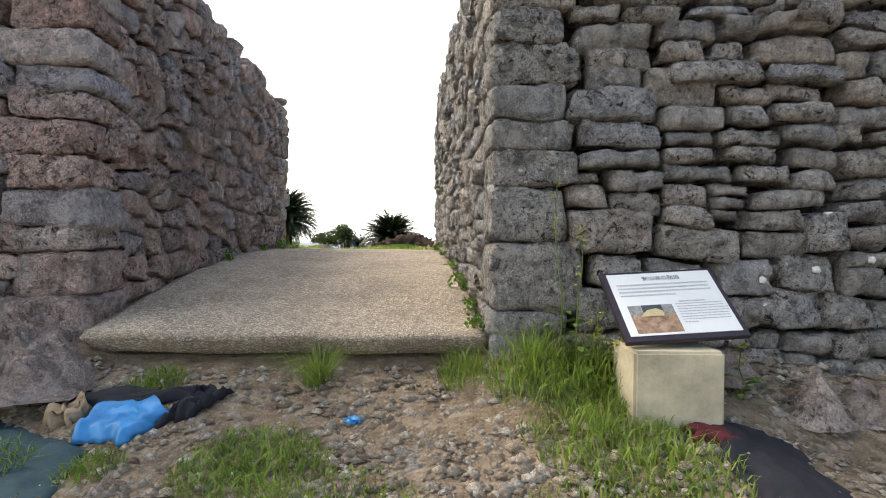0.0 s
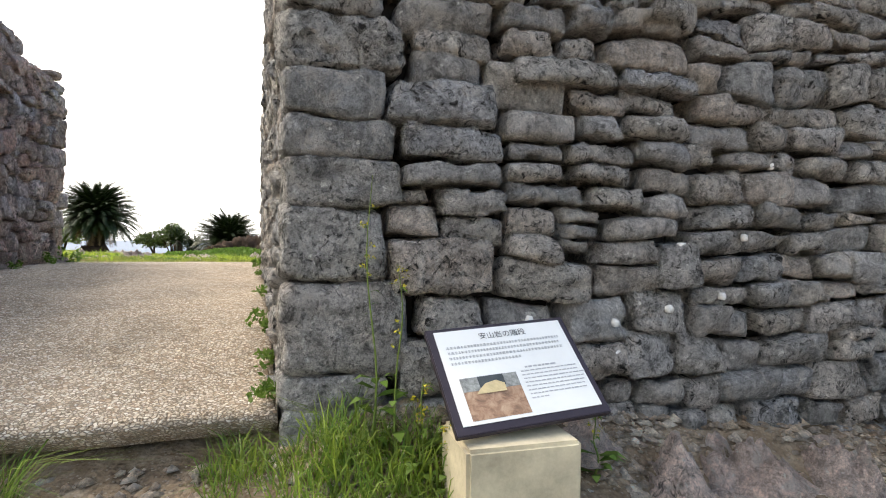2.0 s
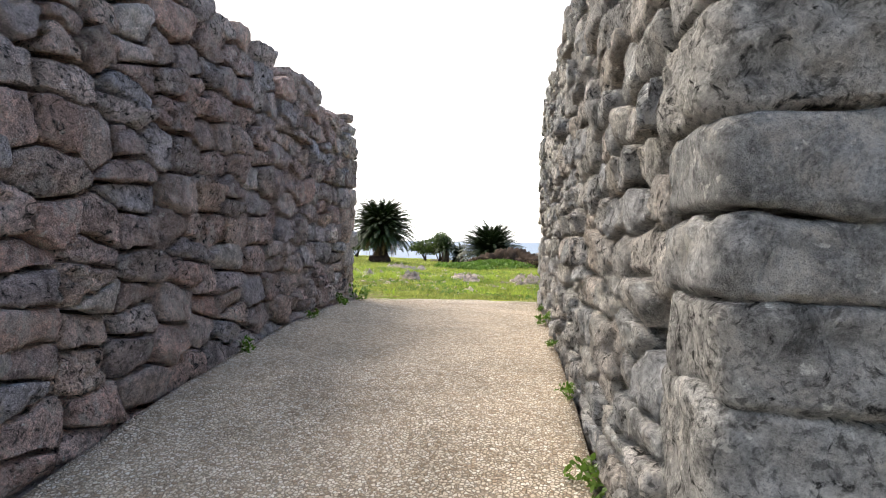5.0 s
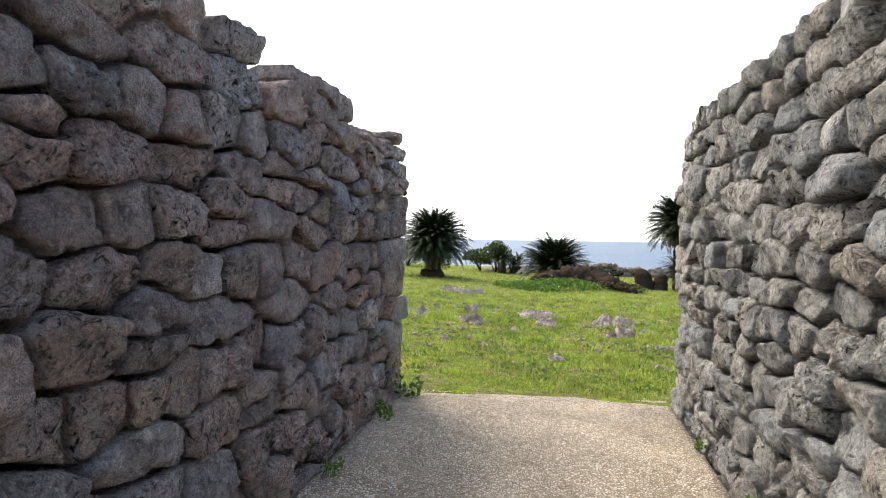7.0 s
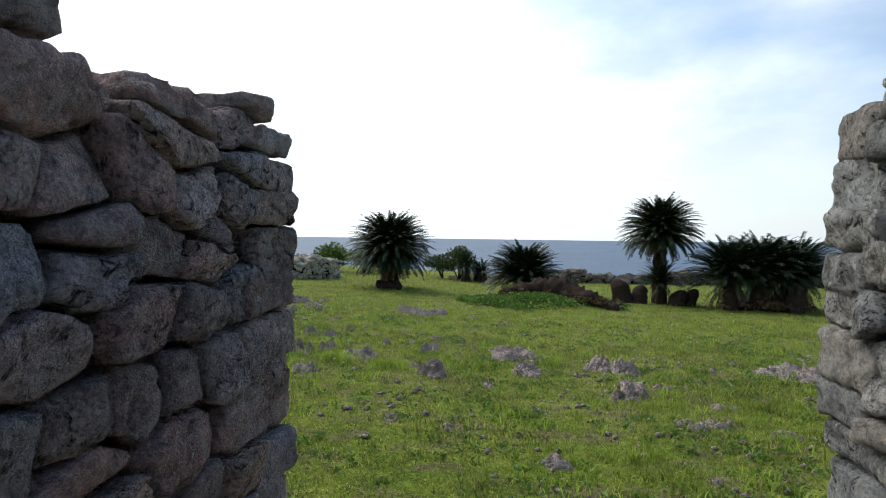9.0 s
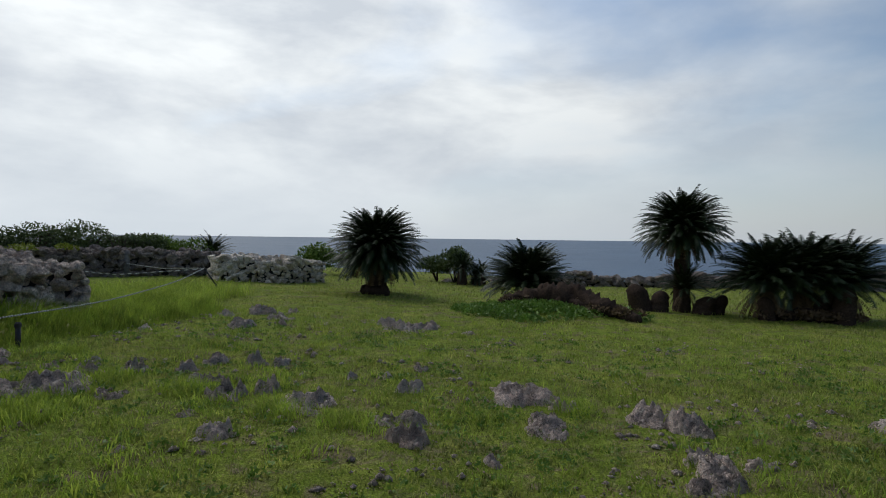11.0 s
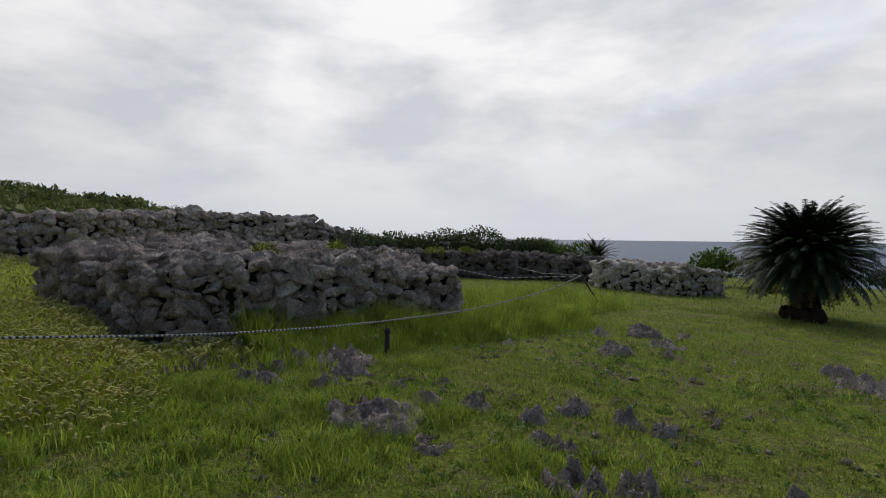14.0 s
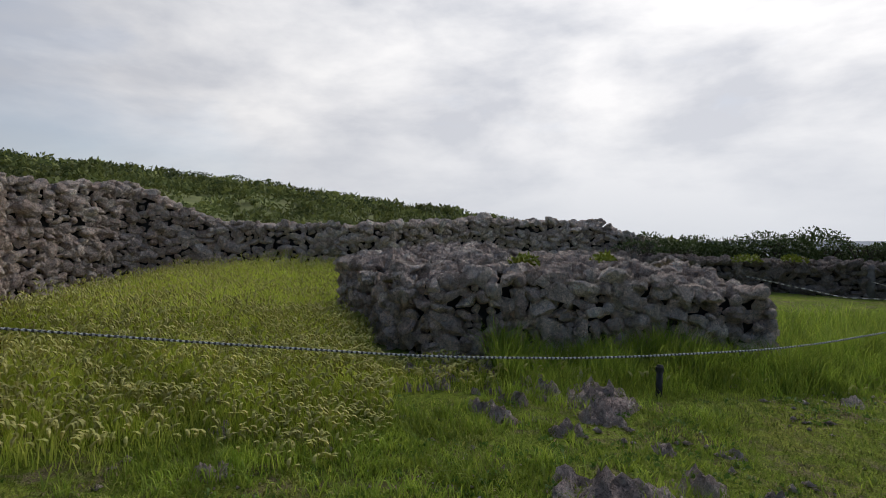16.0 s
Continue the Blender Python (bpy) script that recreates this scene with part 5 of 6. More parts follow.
heap = Heap()
for k in range(40):
    rng_d = random.Random(900 + k)
    t = rng_d.random()
    x, y = -2.9 + 3.0 * t + rng_d.gauss(0, 0.12), 22.7 - 1.6 * t * t + rng_d.gauss(0, 0.12)
    leaves(heap, (x, y, land(x, y) + 0.12), (0.22, 0.2, 0.14), 60, 0.06, 900 + k)
for k in range(30):
    rng_d = random.Random(950 + k)
    x, y = 4.9 + rng_d.gauss(0, 0.5), 23.3 + rng_d.gauss(0, 0.15)
    leaves(heap, (x, y, land(x, y) + 0.1), (0.25, 0.2, 0.18), 60, 0.07, 950 + k)
heap.link("frond_litter", M_DEADFROND, None, "dry brown frond litter over fallen trunks", "plant litter", "stuff", False)


def build_hill():
    """The scrub-covered ridge inland."""
    prof_yaw = [30, 50, 59, 68, 74.8, 85, 100.6, 121.9, 150, 180]
    prof_up = [-0.08, -0.04, -0.012, 0.008, 0.024, 0.056, 0.09, 0.118, 0.12, 0.1]
    ox, oy, oz = -3.0, 10.5, 2.9
    rows, n = 12, 70
    verts, faces = [], []

    def place(yaw, t):
        dist = 45 + 135 * t
        up = float(np.interp(yaw, prof_yaw, prof_up))
        ridge = oz + 180 * up + 1.6 * n3(yaw * 0.12, 3.0) - 1.5
        z = -2 + (ridge + 2) * t ** 0.8 + 3.0 * n3(yaw * 0.11, t * 4) * t * (1 - t) * 2
        a = radians(yaw)
        return (ox - math.sin(a) * dist, oy + math.cos(a) * dist, z)
    for j in range(rows + 1):
        for i in range(n + 1):
            verts.append(place(48 + 112 * i / n, j / rows))
    faces = [(j * (n + 1) + i, j * (n + 1) + i + 1, (j + 1) * (n + 1) + i + 1, (j + 1) * (n + 1) + i) for j in range(rows) for i in range(n)]
    tagged(link_mesh("hill", verts, faces, M_HILL), "scrub-covered green hill rising inland", "hill", kind="structure")
    heap, dark = Heap(), Heap()
    rng = random.Random(5)
    for k in range(1250):
        t = rng.random() ** 0.7
        p = place(rng.uniform(50, 150), t)
        s = rng.uniform(1.0, 3.4) * (0.5 + t * 0.9)
        leaves(heap, (p[0], p[1], p[2] - s * 0.2), (s * 1.15, s * 1.15, s * 1.0), 75, 0.22 * s, k)
    for k in range(120):
        p = place(rng.uniform(60, 140), 1.0)
        s = rng.uniform(0.9, 2.6)
        leaves(dark, (p[0], p[1], p[2] + s * 0.7), (s * 1.6, s * 1.6, s * 0.7), 90, 0.36, 9000 + k)
    for k in range(160):
        p = place(rng.uniform(72, 150), rng.uniform(0.75, 1.0))
        s = rng.uniform(1.5, 3.2)
        leaves(dark, (p[0], p[1], p[2]), (s * 1.8, s * 1.8, s * 0.8), 90, 0.4, 9500 + k)
    dark.link("hill_trees", M_BUSH, None, "dark wind-shaped trees along the hilltop", "trees", "stuff", False)
    heap.link("hill_scrub", M_HILL, None, "dense green scrub and low trees on a hill", "scrub", "stuff", False)


build_hill()


# ---- sign before the gate ----
M_FRAME = plain("dark_purple_frame", (0.035, 0.025, 0.033), 0.4, 0.5, 0.2, 30, 0.05)
M_PANEL = plain("white_sign_panel", (0.80, 0.81, 0.79), 0.25, 0.5, 0.05, 6, 0.02)
M_PLINTH = plain("cream_concrete", (0.60, 0.53, 0.38), 0.8, 0.3, 0.4, 7, 0.25)
M_INK = plain("sign_ink", (0.05, 0.05, 0.055), 0.5, 0.3, 0.0)
M_PALEINK = plain("sign_pale_ink", (0.40, 0.41, 0.42), 0.5, 0.3, 0.0)


def photo_material():
    m = Mat("printed_photo", 0.3, 0.4)
    c = m.ramp(m.noise(26, 6, 0.65, 0.5), [(0.3, (0.12, 0.07, 0.045)), (0.5, (0.36, 0.22, 0.14)), (0.7, (0.55, 0.40, 0.27))])
    m.color(c)
    return m.m


M_PHOTO = photo_material()
M_PHOTO_WALL = plain("printed_photo_wall", (0.32, 0.33, 0.31), 0.3, 0.4, 0.6, 60)
M_PHOTO_SLAB = plain("printed_photo_slab", (0.62, 0.50, 0.28), 0.3, 0.4, 0.25, 30)
M_PHOTO_DARK = plain("printed_photo_dark", (0.07, 0.08, 0.08), 0.3, 0.4, 0.3, 30)


def build_sign():
    W, H = 0.535, 0.40
    centre = Vector((1.012, 2.386, 0.986))
    ex = Vector((0.528, 0.032, 0.03)).normalized()
    up = Vector((-0.03, 0.296, 0.27))
    ez = ex.cross(up).normalized()
    ey = ez.cross(ex)
    m = Matrix.Identity(4)
    for i, v in enumerate((ex, ey, ez)):
        m.col[i][:3] = v
    m.translation = centre
    sign = empty("information_sign", (1.03, 2.3, 0.5), "tilted white information board with dark frame on plinth", "sign")
    base = sign.matrix_basis.inverted()

    def flat(name, x, y, w, h, lift, mat, thick=0.001, parent=sign, bevel=0.0, label=""):
        bm = box_bm(w, h, thick, (x, y, lift - thick / 2), bevel)
        bmesh.ops.transform(bm, matrix=base @ m, verts=bm.verts)
        return part(name, bm, mat, parent, label)
    panel = flat("frame", 0, 0, W, H, 0.0, M_FRAME, 0.024, sign, 0.003, "dark purple-brown frame board")
    face = flat("panel", 0.002, 0.006, W - 0.05, H - 0.045, 0.003, M_PANEL, 0.003, sign, 0, "glossy white printed panel")
    flat("photo", -0.105, -0.085, 0.20, 0.15, 0.0042, M_PHOTO, 0.001, face, 0, "printed photo of an excavated stone stair")
    flat("photo_wall", -0.105, -0.035, 0.20, 0.05, 0.0052, M_PHOTO_WALL, 0.001, face)
    flat("photo_dark", -0.10, -0.030, 0.09, 0.04, 0.0062, M_PHOTO_DARK, 0.001, face)
    bm = bmesh.new()
    vs = [bm.verts.new((x, y, 0.0066)) for x, y in ((-0.165, -0.073), (-0.06, -0.073), (-0.058, -0.045), (-0.085, -0.030), (-0.125, -0.038), (-0.15, -0.058))]
    bm.faces.new(vs)
    bmesh.ops.transform(bm, matrix=base @ m, verts=bm.verts)
    part("photo_slab", bm, M_PHOTO_SLAB, face)
    title = bpy.data.curves.new("title", "FONT")
    title.body, title.size, title.align_x = "安山岩の階段", 0.030, "CENTER"
    title.materials.append(M_INK)
    ob = new("title", title)
    ob.parent = face
    ob.matrix_local = base @ m @ Matrix.Translation((0.005, 0.138, 0.0044))
    rng = random.Random(2)
    for row in range(4):
        x, y = -0.215, 0.112 - row * 0.021
        end = 0.205 if row < 3 else 0.03
        bm = bmesh.new()
        while x < end:
            w = rng.uniform(0.008, 0.012)
            for dy in (-0.0035, 0.0, 0.0035):
                bmesh.ops.create_cube(bm, size=1, matrix=Matrix.Translation((x + w / 2, y + dy, 0.0045)) @ Matrix.Diagonal((w * rng.uniform(0.5, 0.95), 0.0016, 0.0006, 1)))
            bmesh.ops.create_cube(bm, size=1, matrix=Matrix.Translation((x + w * rng.uniform(0.3, 0.7), y, 0.0045)) @ Matrix.Diagonal((0.0013, 0.010, 0.0006, 1)))
            x += w + 0.002
        bmesh.ops.transform(bm, matrix=base @ m, verts=bm.verts)
        part("text_line", bm, M_PALEINK if row else M_PALEINK, face)
    for row in range(9):
        y = 0.004 - row * 0.0145
        x, end = (0.035, 0.14) if row == 0 else (0.015, 0.225 if row < 8 else 0.07)
        bm = bmesh.new()
        while x < end:
            w = rng.uniform(0.006, 0.022)
            bmesh.ops.create_cube(bm, size=1, matrix=Matrix.Translation((x + w / 2, y, 0.0045)) @ Matrix.Diagonal((w, 0.006 if row == 0 else 0.0036, 0.0006, 1)))
            x += w + 0.004
        bmesh.ops.transform(bm, matrix=base @ m, verts=bm.verts)
        part("text_line", bm, M_PALEINK, face)
    bm = box_bm(0.37, 0.28, 0.62, (-0.066, 0.02, 0.0), 0.012)
    part("plinth", bm, M_PLINTH, sign, "stained cream concrete plinth")
    bm = box_bm(0.2, 0.05, 0.22, (0.0, 0.10, 0.28), 0.004)
    part("bracket", bm, M_FRAME, sign)


build_sign()


# ---- sheets of plastic ----
M_BLUE = plain("blue_tarpaulin", (0.03, 0.27, 0.60), 0.4, 0.5, 0.35, 9, 0.2)
M_TEAL = plain("teal_weed_sheet", (0.035, 0.075, 0.085), 0.7, 0.3, 0.4, 9, 0.3)
M_BLACK = plain("black_weed_sheet", (0.022, 0.022, 0.03), 0.75, 0.3, 0.4, 12, 0.3)
M_RED = plain("dark_red_sheet", (0.14, 0.03, 0.035), 0.8, 0.2, 0.4, 20, 0.2)
M_BUFF = plain("buff_sack", (0.42, 0.31, 0.2), 0.9, 0.2, 0.5, 14, 0.4)


def sheet(name, corners, mat, label, seed, fold=0.04, lift=0.02, n=26):
    """A crumpled sheet on the ground between four corners."""
    a, b, c, d = [Vector((*p, 0)) for p in corners]
    verts, faces = [], []
    for j in range(n + 1):
        for i in range(n + 1):
            s, t = i / n, j / n
            p = (a * (1 - s) + b * s) * (1 - t) + (d * (1 - s) + c * s) * t
            p += Vector((n3(t * 4, seed, 1), n3(s * 4, seed, 2), 0)) * 0.05
            k = fold * (abs(n3(s * 3 + seed, t * 3)) * 1.6 + abs(n3(s * 8, t * 8, seed)) * 0.6)
            edge = min(s, t, 1 - s, 1 - t)
            verts.append((p.x, p.y, land(p.x, p.y) + lift * min(1, edge * 8) + k * min(1, edge * 6 + 0.25) + 0.006))
    faces = [(j * (n + 1) + i, j * (n + 1) + i + 1, (j + 1) * (n + 1) + i + 1, (j + 1) * (n + 1) + i) for j in range(n) for i in range(n)]
    ob = link_mesh(name, verts, faces, mat)
    mod = ob.modifiers.new("thickness", "SOLIDIFY")
    mod.thickness = 0.003
    return tagged(ob, label, "plastic sheet")


sheet("tarpaulin", [(-1.52, 2.2), (-1.28, 2.2), (-1.2, 2.44), (-1.6, 2.5)], M_BLUE, "crumpled bright blue tarpaulin on earth", 1, 0.03, 0.05)
sheet("weed_sheet", [(-1.24, 2.3), (-1.1, 2.4), (-1.0, 2.6), (-1.16, 2.58)], M_BLACK, "crumpled black hem of weed sheet", 8, 0.05, 0.03, 16)
sheet("weed_sheet", [(-2.1, 1.75), (-1.35, 1.85), (-1.42, 2.16), (-2.1, 2.46)], M_TEAL, "faded teal weed sheet lying on earth", 2, 0.03, 0.01)
sheet("weed_sheet", [(-2.05, 2.5), (-1.1, 2.48), (-1.02, 2.58), (-2.05, 2.6)], M_BLACK, "rolled edge of black weed sheet", 3, 0.03, 0.015)
sheet("weed_sheet", [(1.02, 1.6), (1.45, 1.6), (1.42, 2.24), (1.06, 2.22)], M_BLACK, "black weed sheet beside the sign plinth", 4, 0.02, 0.008)
sheet("weed_sheet", [(0.96, 2.06), (1.16, 2.04), (1.16, 2.16), (0.98, 2.17)], M_RED, "dark red scrap of sheet beside the plinth", 5, 0.02, 0.02, 10)
sheet("sack", [(-1.74, 2.36), (-1.6, 2.34), (-1.6, 2.48), (-1.74, 2.5)], M_BUFF, "torn buff sack beside the tarpaulin", 6, 0.05, 0.04, 14)
sheet("tarpaulin_scrap", [(-0.43, 2.39), (-0.37, 2.40), (-0.38, 2.43), (-0.42, 2.42)], M_BLUE, "small scrap of blue tarpaulin on gravel", 7, 0.008, 0.006, 8)


# ---- marks on the wall ----
M_WHITE = plain("white_paint", (0.78, 0.77, 0.74), 0.8, 0.3, 0.2, 60, 0.2)


def paint_mark(x, z, r, seed):
    """A dab of white paint on a wall stone."""
    verts = [(0, 0, 0)]
    for k in range(14):
        a = 2 * math.pi * k / 14
        rr = r * (1 + 0.35 * n3(math.cos(a) * 1.5, math.sin(a) * 1.5, seed))
        verts.append((math.cos(a) * rr, 0, math.sin(a) * rr * 1.1))
    verts += [(v[0], 0.02, v[2]) for v in verts[1:]]
    faces = [(0, 1 + k, 1 + (k + 1) % 14) for k in range(14)] + [(1 + k, 15 + k, 15 + (k + 1) % 14, 1 + (k + 1) % 14) for k in range(14)]
    ob = link_mesh("paint_mark", verts, faces, M_WHITE)
    ob.location = (x, 2.80, z)
    tagged(ob, "dab of white paint on a wall stone", "paint mark", "paint marks on the wall")


for i, (x, z, r) in enumerate([(0.852, 1.089, 0.02), (1.252, 1.088, 0.015), (1.664, 1.061, 0.016), (1.679, 0.919, 0.019), (1.941, 1.117, 0.018), (2.231, 1.169, 0.016), (2.025, 1.28, 0.016), (2.004, 1.403, 0.019), (2.352, 1.446, 0.015), (2.361, 1.542, 0.014), (2.5, 1.79, 0.014)]):
    paint_mark(x, z, r, i)


# ---- rope fence ----
M_ROPE = Mat("striped_rope", 0.85, 0.2)
_w = M_ROPE.node("ShaderNodeTexWave", Scale=7.0, Distortion=0.3)
_w.bands_direction = "Y"
M_ROPE.link(M_ROPE.pos, _w.inputs["Vector"])
M_ROPE.color(M_ROPE.ramp(_w.outputs[0], [(0.38, (0.10, 0.10, 0.105)), (0.56, (0.60, 0.60, 0.56))]))
M_ROPE = M_ROPE.m
M_STAKE = plain("black_plastic", (0.02, 0.02, 0.022), 0.5, 0.4, 0.3, 20)
M_POST = plain("weathered_post", (0.2, 0.18, 0.165), 0.95, 0.2, 0.4, 9, 0.5)


def rope(points, r, label):
    """Two twisted strands along a smooth line of points."""
    cu = bpy.data.curves.new("rope", "CURVE")
    cu.dimensions, cu.bevel_depth, cu.bevel_resolution = "3D", r * 0.62, 2
    P = np.array(points)
    t = np.linspace(0, len(P) - 1, len(P))
    fine = np.linspace(0, len(P) - 1, 700)
    co = [np.interp(fine, t, P[:, k]) for k in range(3)]
    ker = np.ones(61) / 61
    co = [np.convolve(np.pad(c, 30, mode="reflect", reflect_type="odd"), ker, mode="valid") for c in co]
    run = np.concatenate([[0], np.cumsum(np.sqrt(sum(np.diff(c) ** 2 for c in co)))])
    for ph in (0, math.pi):
        sp = cu.splines.new("POLY")
        sp.points.add(len(fine) - 1)
        a = run * 2 * math.pi / 0.12 + ph
        xyz = np.stack([co[0] + np.cos(a) * r * 0.5, co[1], co[2] + np.sin(a) * r * 0.5, np.ones(len(fine))], 1)
        sp.points.foreach_set("co", xyz.reshape(-1))
    cu.materials.append(M_ROPE)
    ob = new("rope", cu)
    return tagged(ob, label, "rope", "barrier ropes")


def stake(x0, y0, x1, y1, h, r, mat, label, name="stake"):
    z = land(x0, y0)
    bm = bmesh.new()
    bmesh.ops.create_cone(bm, cap_ends=True, segments=14, radius1=r, radius2=r * 0.92, depth=1.0)
    bmesh.ops.bevel(bm, geom=[e for e in bm.edges if abs(e.verts[0].co.z - e.verts[1].co.z) < 0.01], offset=r * 0.2, segments=2, affect="EDGES")
    d = Vector((x1 - x0, y1 - y0, h + 0.15))
    rot = d.to_track_quat("Z", "Y").to_matrix().to_4x4()
    bmesh.ops.transform(bm, matrix=Matrix.Translation(d / 2 - Vector((0, 0, 0.15))) @ rot @ Matrix.Diagonal((1, 1, d.length, 1)), verts=bm.verts)
    ob = empty(name, (x0, y0, z), label, "post", "stakes of the rope fence")
    part("shaft", bm, mat, ob, "", True)
    c = d - Vector((0, 0, 0.15))
    bm = bmesh.new()
    bmesh.ops.create_cone(bm, cap_ends=True, segments=14, radius1=r * 1.2, radius2=r * 1.2, depth=0.05, matrix=Matrix.Translation(c * 0.86) @ rot)
    part("collar", bm, mat, ob)
    return ob


stake(-8.45, 13.8, -8.48, 13.83, 0.33, 0.034, M_STAKE, "short black plastic stake in the grass")
stake(-10.2, 21.1, -10.75, 20.75, 0.85, 0.022, M_STAKE, "thin black stake leaning over with rope")
stake(-7.5, 5.2, -7.5, 5.2, 1.05, 0.05, M_POST, "grey wooden post holding a rope", "post")
stake(-16.9, 24.9, -16.9, 24.9, 0.95, 0.13, M_POST, "thick weathered wooden post by rubble bank", "post")
stake(-18.4, 23.6, -18.4, 23.6, 0.95, 0.11, M_POST, "thick weathered wooden post by rubble bank", "post")
rope([(-10.7, 20.8, 1.8), (-9.7, 18.4, 1.64), (-8.8, 15.6, 1.57), (-8.45, 13.2, 1.60), (-8.35, 11.5, 1.68), (-8.2, 9.6, 1.88), (-8.0, 8.0, 2.08), (-7.7, 6.4, 2.28), (-7.5, 5.2, 2.4)], 0.012, "sagging black and white twisted barrier rope")
rope([(-10.7, 20.8, 1.8), (-13.5, 22.6, 1.62), (-16.9, 24.9, 1.6)], 0.011, "pale twisted rope strung to a post")
rope([(-10.7, 20.8, 1.78), (-14, 21.3, 1.5), (-18.4, 22.0, 1.7)], 0.011, "pale twisted rope strung to the bank")
rope([(-16.9, 24.9, 1.65), (-17.6, 24.2, 1.6), (-18.4, 23.6, 1.72), (-19.2, 21.0, 1.9)], 0.011, "pale twisted rope between two posts")


# ---- weeds at the gate ----
M_STEM = plain("green_stem", (0.14, 0.2, 0.04), 0.7, 0.3, 0.3, 20)
M_FLOWER = leaf_material("yellow_flower", (0.5, 0.44, 0.03), (0.62, 0.52, 0.06), 0.6)


def tall_weed(x, y, h, seed, broad=True, label="tall spindly weed with small yellow flowers"):
    rng = random.Random(seed)
    thing = empty("tall_weed", (x, y, land(x, y)), label, "weed")
    cu = bpy.data.curves.new("stalk", "CURVE")
    cu.dimensions, cu.bevel_depth = "3D", 0.004
    sp = cu.splines.new("POLY")
    sp.points.add(11)
    line = []
    for i in range(12):
        t = i / 11
        p = Vector((0.04 * n3(t * 2, seed), 0.04 * n3(t * 2, seed, 5), h * t))
        line.append(p)
        sp.points[i].co = (*p, 1)
        sp.points[i].radius = 1.2 - 0.9 * t
    cu.materials.append(M_STEM)
    new("stalk", cu).parent = thing
    heap, fl = Heap(), Heap()
    for k in range(22):
        t = rng.uniform(0.04, 0.97)
        i = min(10, int(t * 11))
        p = line[i].lerp(line[i + 1], t * 11 - i)
        a = rng.uniform(0, 6.28)
        ln = (0.10 if t < 0.35 else 0.045) * rng.uniform(0.6, 1.2)
        d, s = Vector((math.cos(a), math.sin(a), 0.45)), Vector((-math.sin(a), math.cos(a), 0))
        w = ln * (0.26 if t < 0.35 else 0.14)
        v = [p, p + d * ln * 0.3 + s * w, p + d * ln * 0.65 + s * w * 0.8 - Vector((0, 0, ln * 0.1)), p + d * ln - Vector((0, 0, ln * 0.45)), p + d * ln * 0.65 - s * w * 0.8 - Vector((0, 0, ln * 0.1)), p + d * ln * 0.3 - s * w]
        heap.add(np.array([tuple(q) for q in v]), [(0, 1, 2, 4), (0, 4, 5, 0)][:1])
        heap.add(np.array([tuple(v[0]), tuple(v[4]), tuple(v[5]), tuple(v[2]), tuple(v[3])]), [(0, 1, 2, 2)][:0] or [(3, 4, 1, 0)])
        if t > 0.6:
            leaves(fl, tuple(p + d * 0.02), (0.012, 0.012, 0.01), 5, 0.007, seed * 31 + k, False)
    heap.link("leaves", M_WEED, thing, kind="", smooth=False)
    if fl.n:
        fl.link("flower_spray", M_FLOWER, thing, smooth=False)
    return thing


tall_weed(0.56, 2.62, 1.0, 1)
tall_weed(0.64, 2.55, 0.72, 2)
tall_weed(0.72, 2.48, 0.36, 3, True, "broad-leaved green weed beside the plinth")
tall_weed(0.8, 2.42, 0.26, 4, True, "broad-leaved green weed beside the plinth")
tall_weed(1.38, 2.5, 0.25, 5, True, "small dark green weed beside the plinth")


def fern(x, y, z, n, size, seed, label="small green fern growing from a wall joint"):
    heap = Heap()
    for k in range(n):
        rng = random.Random(seed * 50 + k)
        leaves(heap, (x + rng.gauss(0, size * 0.4), y + rng.gauss(0, size * 0.6), z + rng.uniform(0, size)), (size * 0.4,) * 3, 14, size * 0.25, seed * 90 + k, False)
    heap.link("fern", M_WEED, None, label, "fern", "stuff", False)


for i, (y, s) in enumerate([(3.0, 0.07), (3.35, 0.06), (3.9, 0.08), (4.7, 0.06), (5.6, 0.05), (6.4, 0.09), (7.3, 0.05)]):
    x = RC[0] + (RE[0] - RC[0]) * (y - RC[1]) / (RE[1] - RC[1])
    fern(x - 0.05, y, float(np.interp(y, RAMP_Y, RAMP_Z)) + 0.01, 7, s, i + 1, "small green fern at the ramp's edge")
for i, (y, s) in enumerate([(5.2, 0.07), (6.3, 0.06), (7.2, 0.09), (7.8, 0.12)]):
    x = LC[0] + (LE[0] - LC[0]) * (y - LC[1]) / (LE[1] - LC[1])
    fern(x + 0.07, y, float(np.interp(y, RAMP_Y, RAMP_Z)) + 0.01, 7, s, i + 20, "small green weed at the ramp's edge")


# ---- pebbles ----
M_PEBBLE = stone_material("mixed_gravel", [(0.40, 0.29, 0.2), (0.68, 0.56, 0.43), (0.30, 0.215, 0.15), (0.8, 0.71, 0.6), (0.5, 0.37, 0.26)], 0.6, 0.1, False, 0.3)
M_WASHED = leaf_material("washed_pebble", (0.44, 0.34, 0.24), (0.80, 0.70, 0.57), 0.85)
OCTA = np.array([(1, 0, 0), (-1, 0, 0), (0, 1, 0), (0, -1, 0), (0, 0, 1), (0, 0, -0.6)], float)
OCTA_F = np.array([(0, 2, 4), (2, 1, 4), (1, 3, 4), (3, 0, 4), (2, 0, 5), (1, 2, 5), (3, 1, 5), (0, 3, 5)])


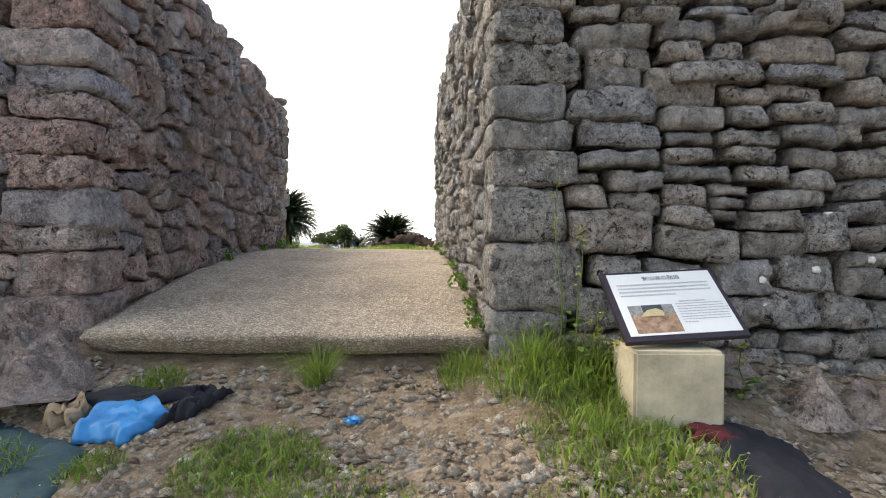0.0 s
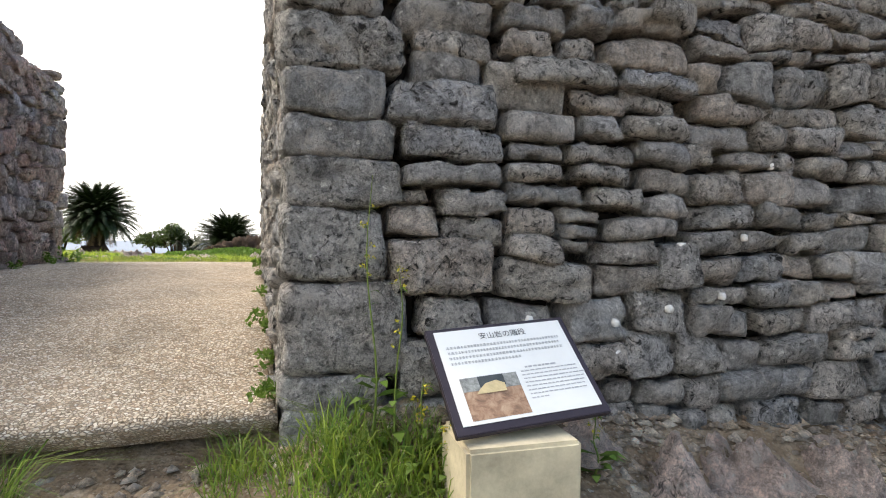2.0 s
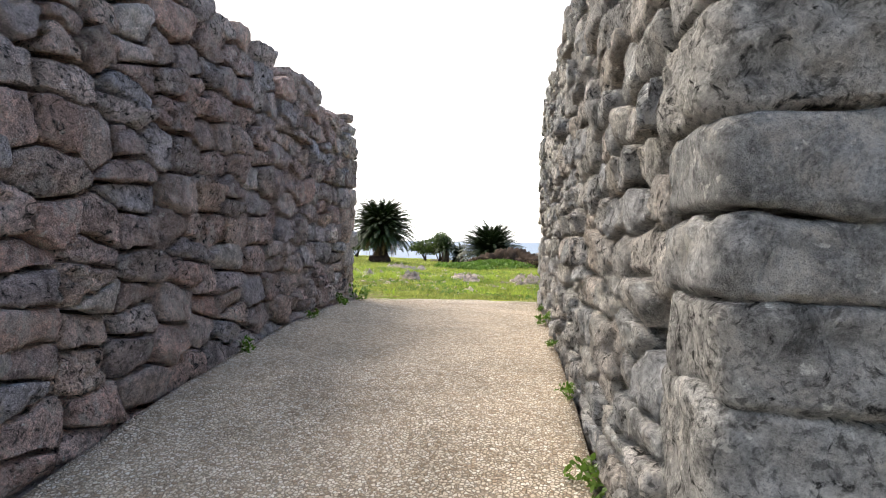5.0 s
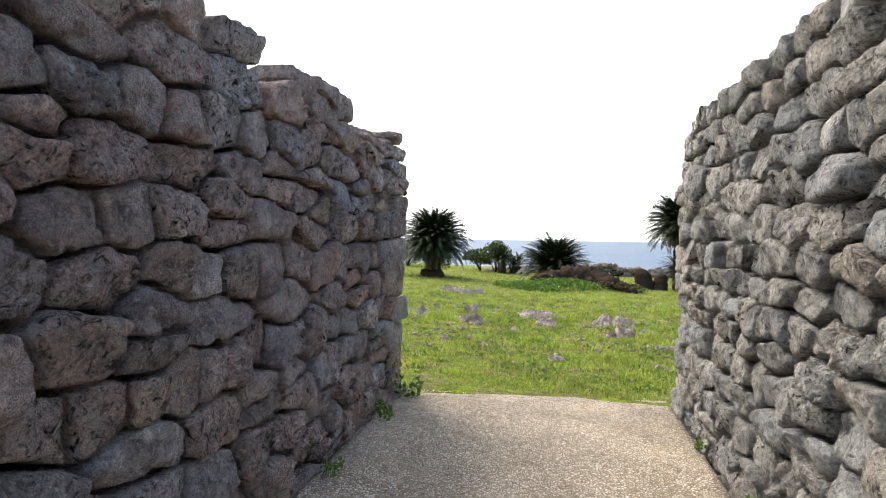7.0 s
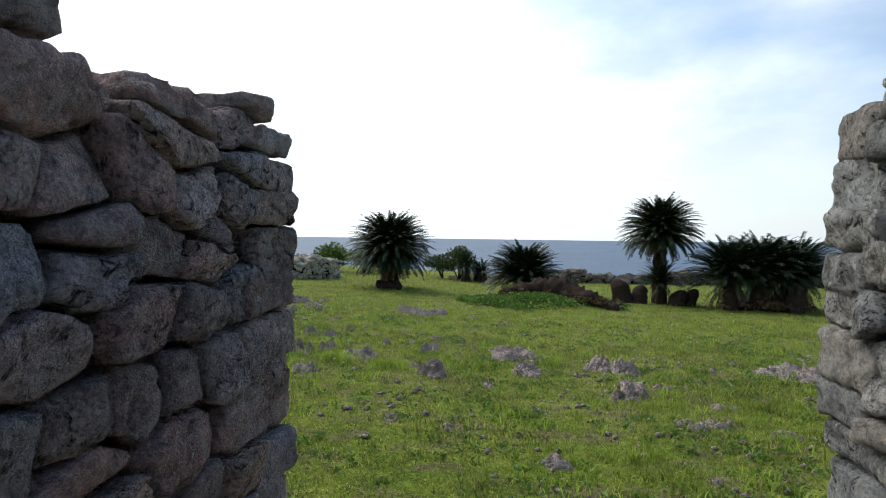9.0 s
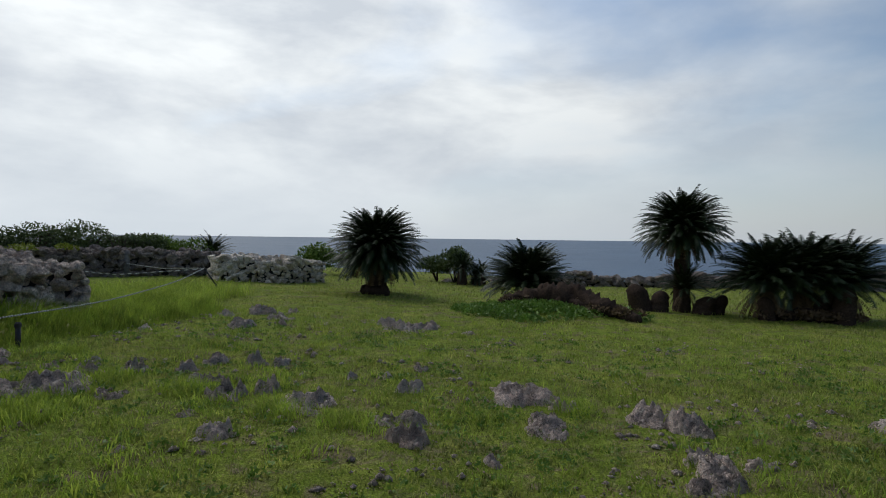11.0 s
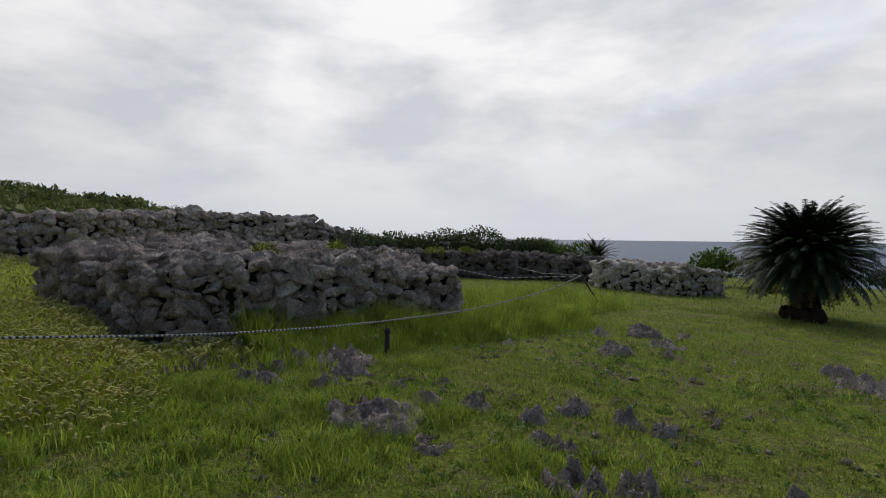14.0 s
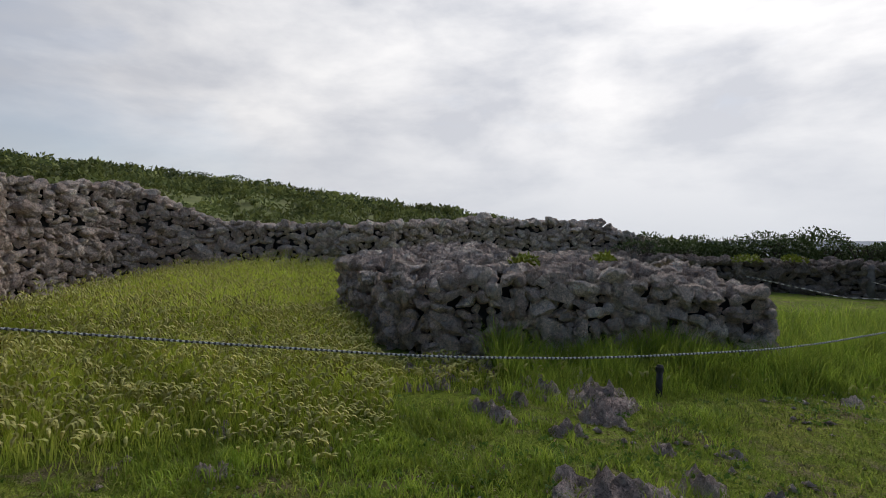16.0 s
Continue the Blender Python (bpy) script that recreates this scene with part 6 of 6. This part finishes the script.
def pebbles(name, spots, lo, hi, material, label, seed, flat=0.6):
    g = np.random.RandomState(seed)
    n = len(spots)
    P = np.array(spots)
    s = lo + (hi - lo) * g.uniform(0, 1, n) ** 2.6
    a = g.uniform(0, 6.28, n)
    sc = np.stack([s, s * g.uniform(0.6, 1, n), s * flat * g.uniform(0.6, 1.1, n)], 1)
    V = OCTA[None] * sc[:, None] * g.uniform(0.75, 1.2, (n, 6, 1))
    ca, sa = np.cos(a)[:, None], np.sin(a)[:, None]
    V = np.stack([V[..., 0] * ca - V[..., 1] * sa, V[..., 0] * sa + V[..., 1] * ca, V[..., 2]], 2) + P[:, None]
    F = (OCTA_F[None] + (np.arange(n) * 6)[:, None, None]).reshape(-1, 3)
    return tagged(link_mesh(name, V.reshape(-1, 3).tolist(), F.tolist(), material), label, "pebbles", "", "stuff")


rng_p = random.Random(8)
spots = []
for _ in range(27000):
    x, y = rng_p.uniform(-2.4, 4.0), rng_p.uniform(0.9, 2.86)
    if n3(x * 1.3, y * 1.3, 20) + rng_p.uniform(-0.4, 0.4) > -0.15:
        spots.append((x, y, land(x, y)))
pebbles("gravel", spots, 0.007, 0.048, M_PEBBLE, "loose brown and pale gravel on bare earth", 1)
spots = []
for _ in range(19000):
    f = rng_p.random() ** 1.3
    y = 2.87 + 5.2 * f
    x = rng_p.uniform(-1.93 - 0.42 * f, 0.22 - 0.40 * f)
    spots.append((x, y, float(np.interp(y, RAMP_Y, RAMP_Z)) + 0.012 * n3(x * 2, y * 2) - 0.001))
pebbles("washed_pebbles", spots, 0.005, 0.011, M_WASHED, "washed beige pebbles set in the ramp", 2, 0.55)

spots = []
while len(spots) < 1500:
    x, y = rng_p.uniform(-8.8, 3.5), rng_p.uniform(9.0, 19.0)
    if n3(x * 0.9, y * 0.9, 7) + 0.5 * n3(x * 2.7, y * 2.7, 9) > 0.1 + rng_p.uniform(-0.1, 0.25):
        spots.append((x, y, land(x, y) + 0.012))
pebbles("rock_chips", spots, 0.012, 0.06, M_LIME, "grey limestone chips in worn lawn patches", 3, 0.7)
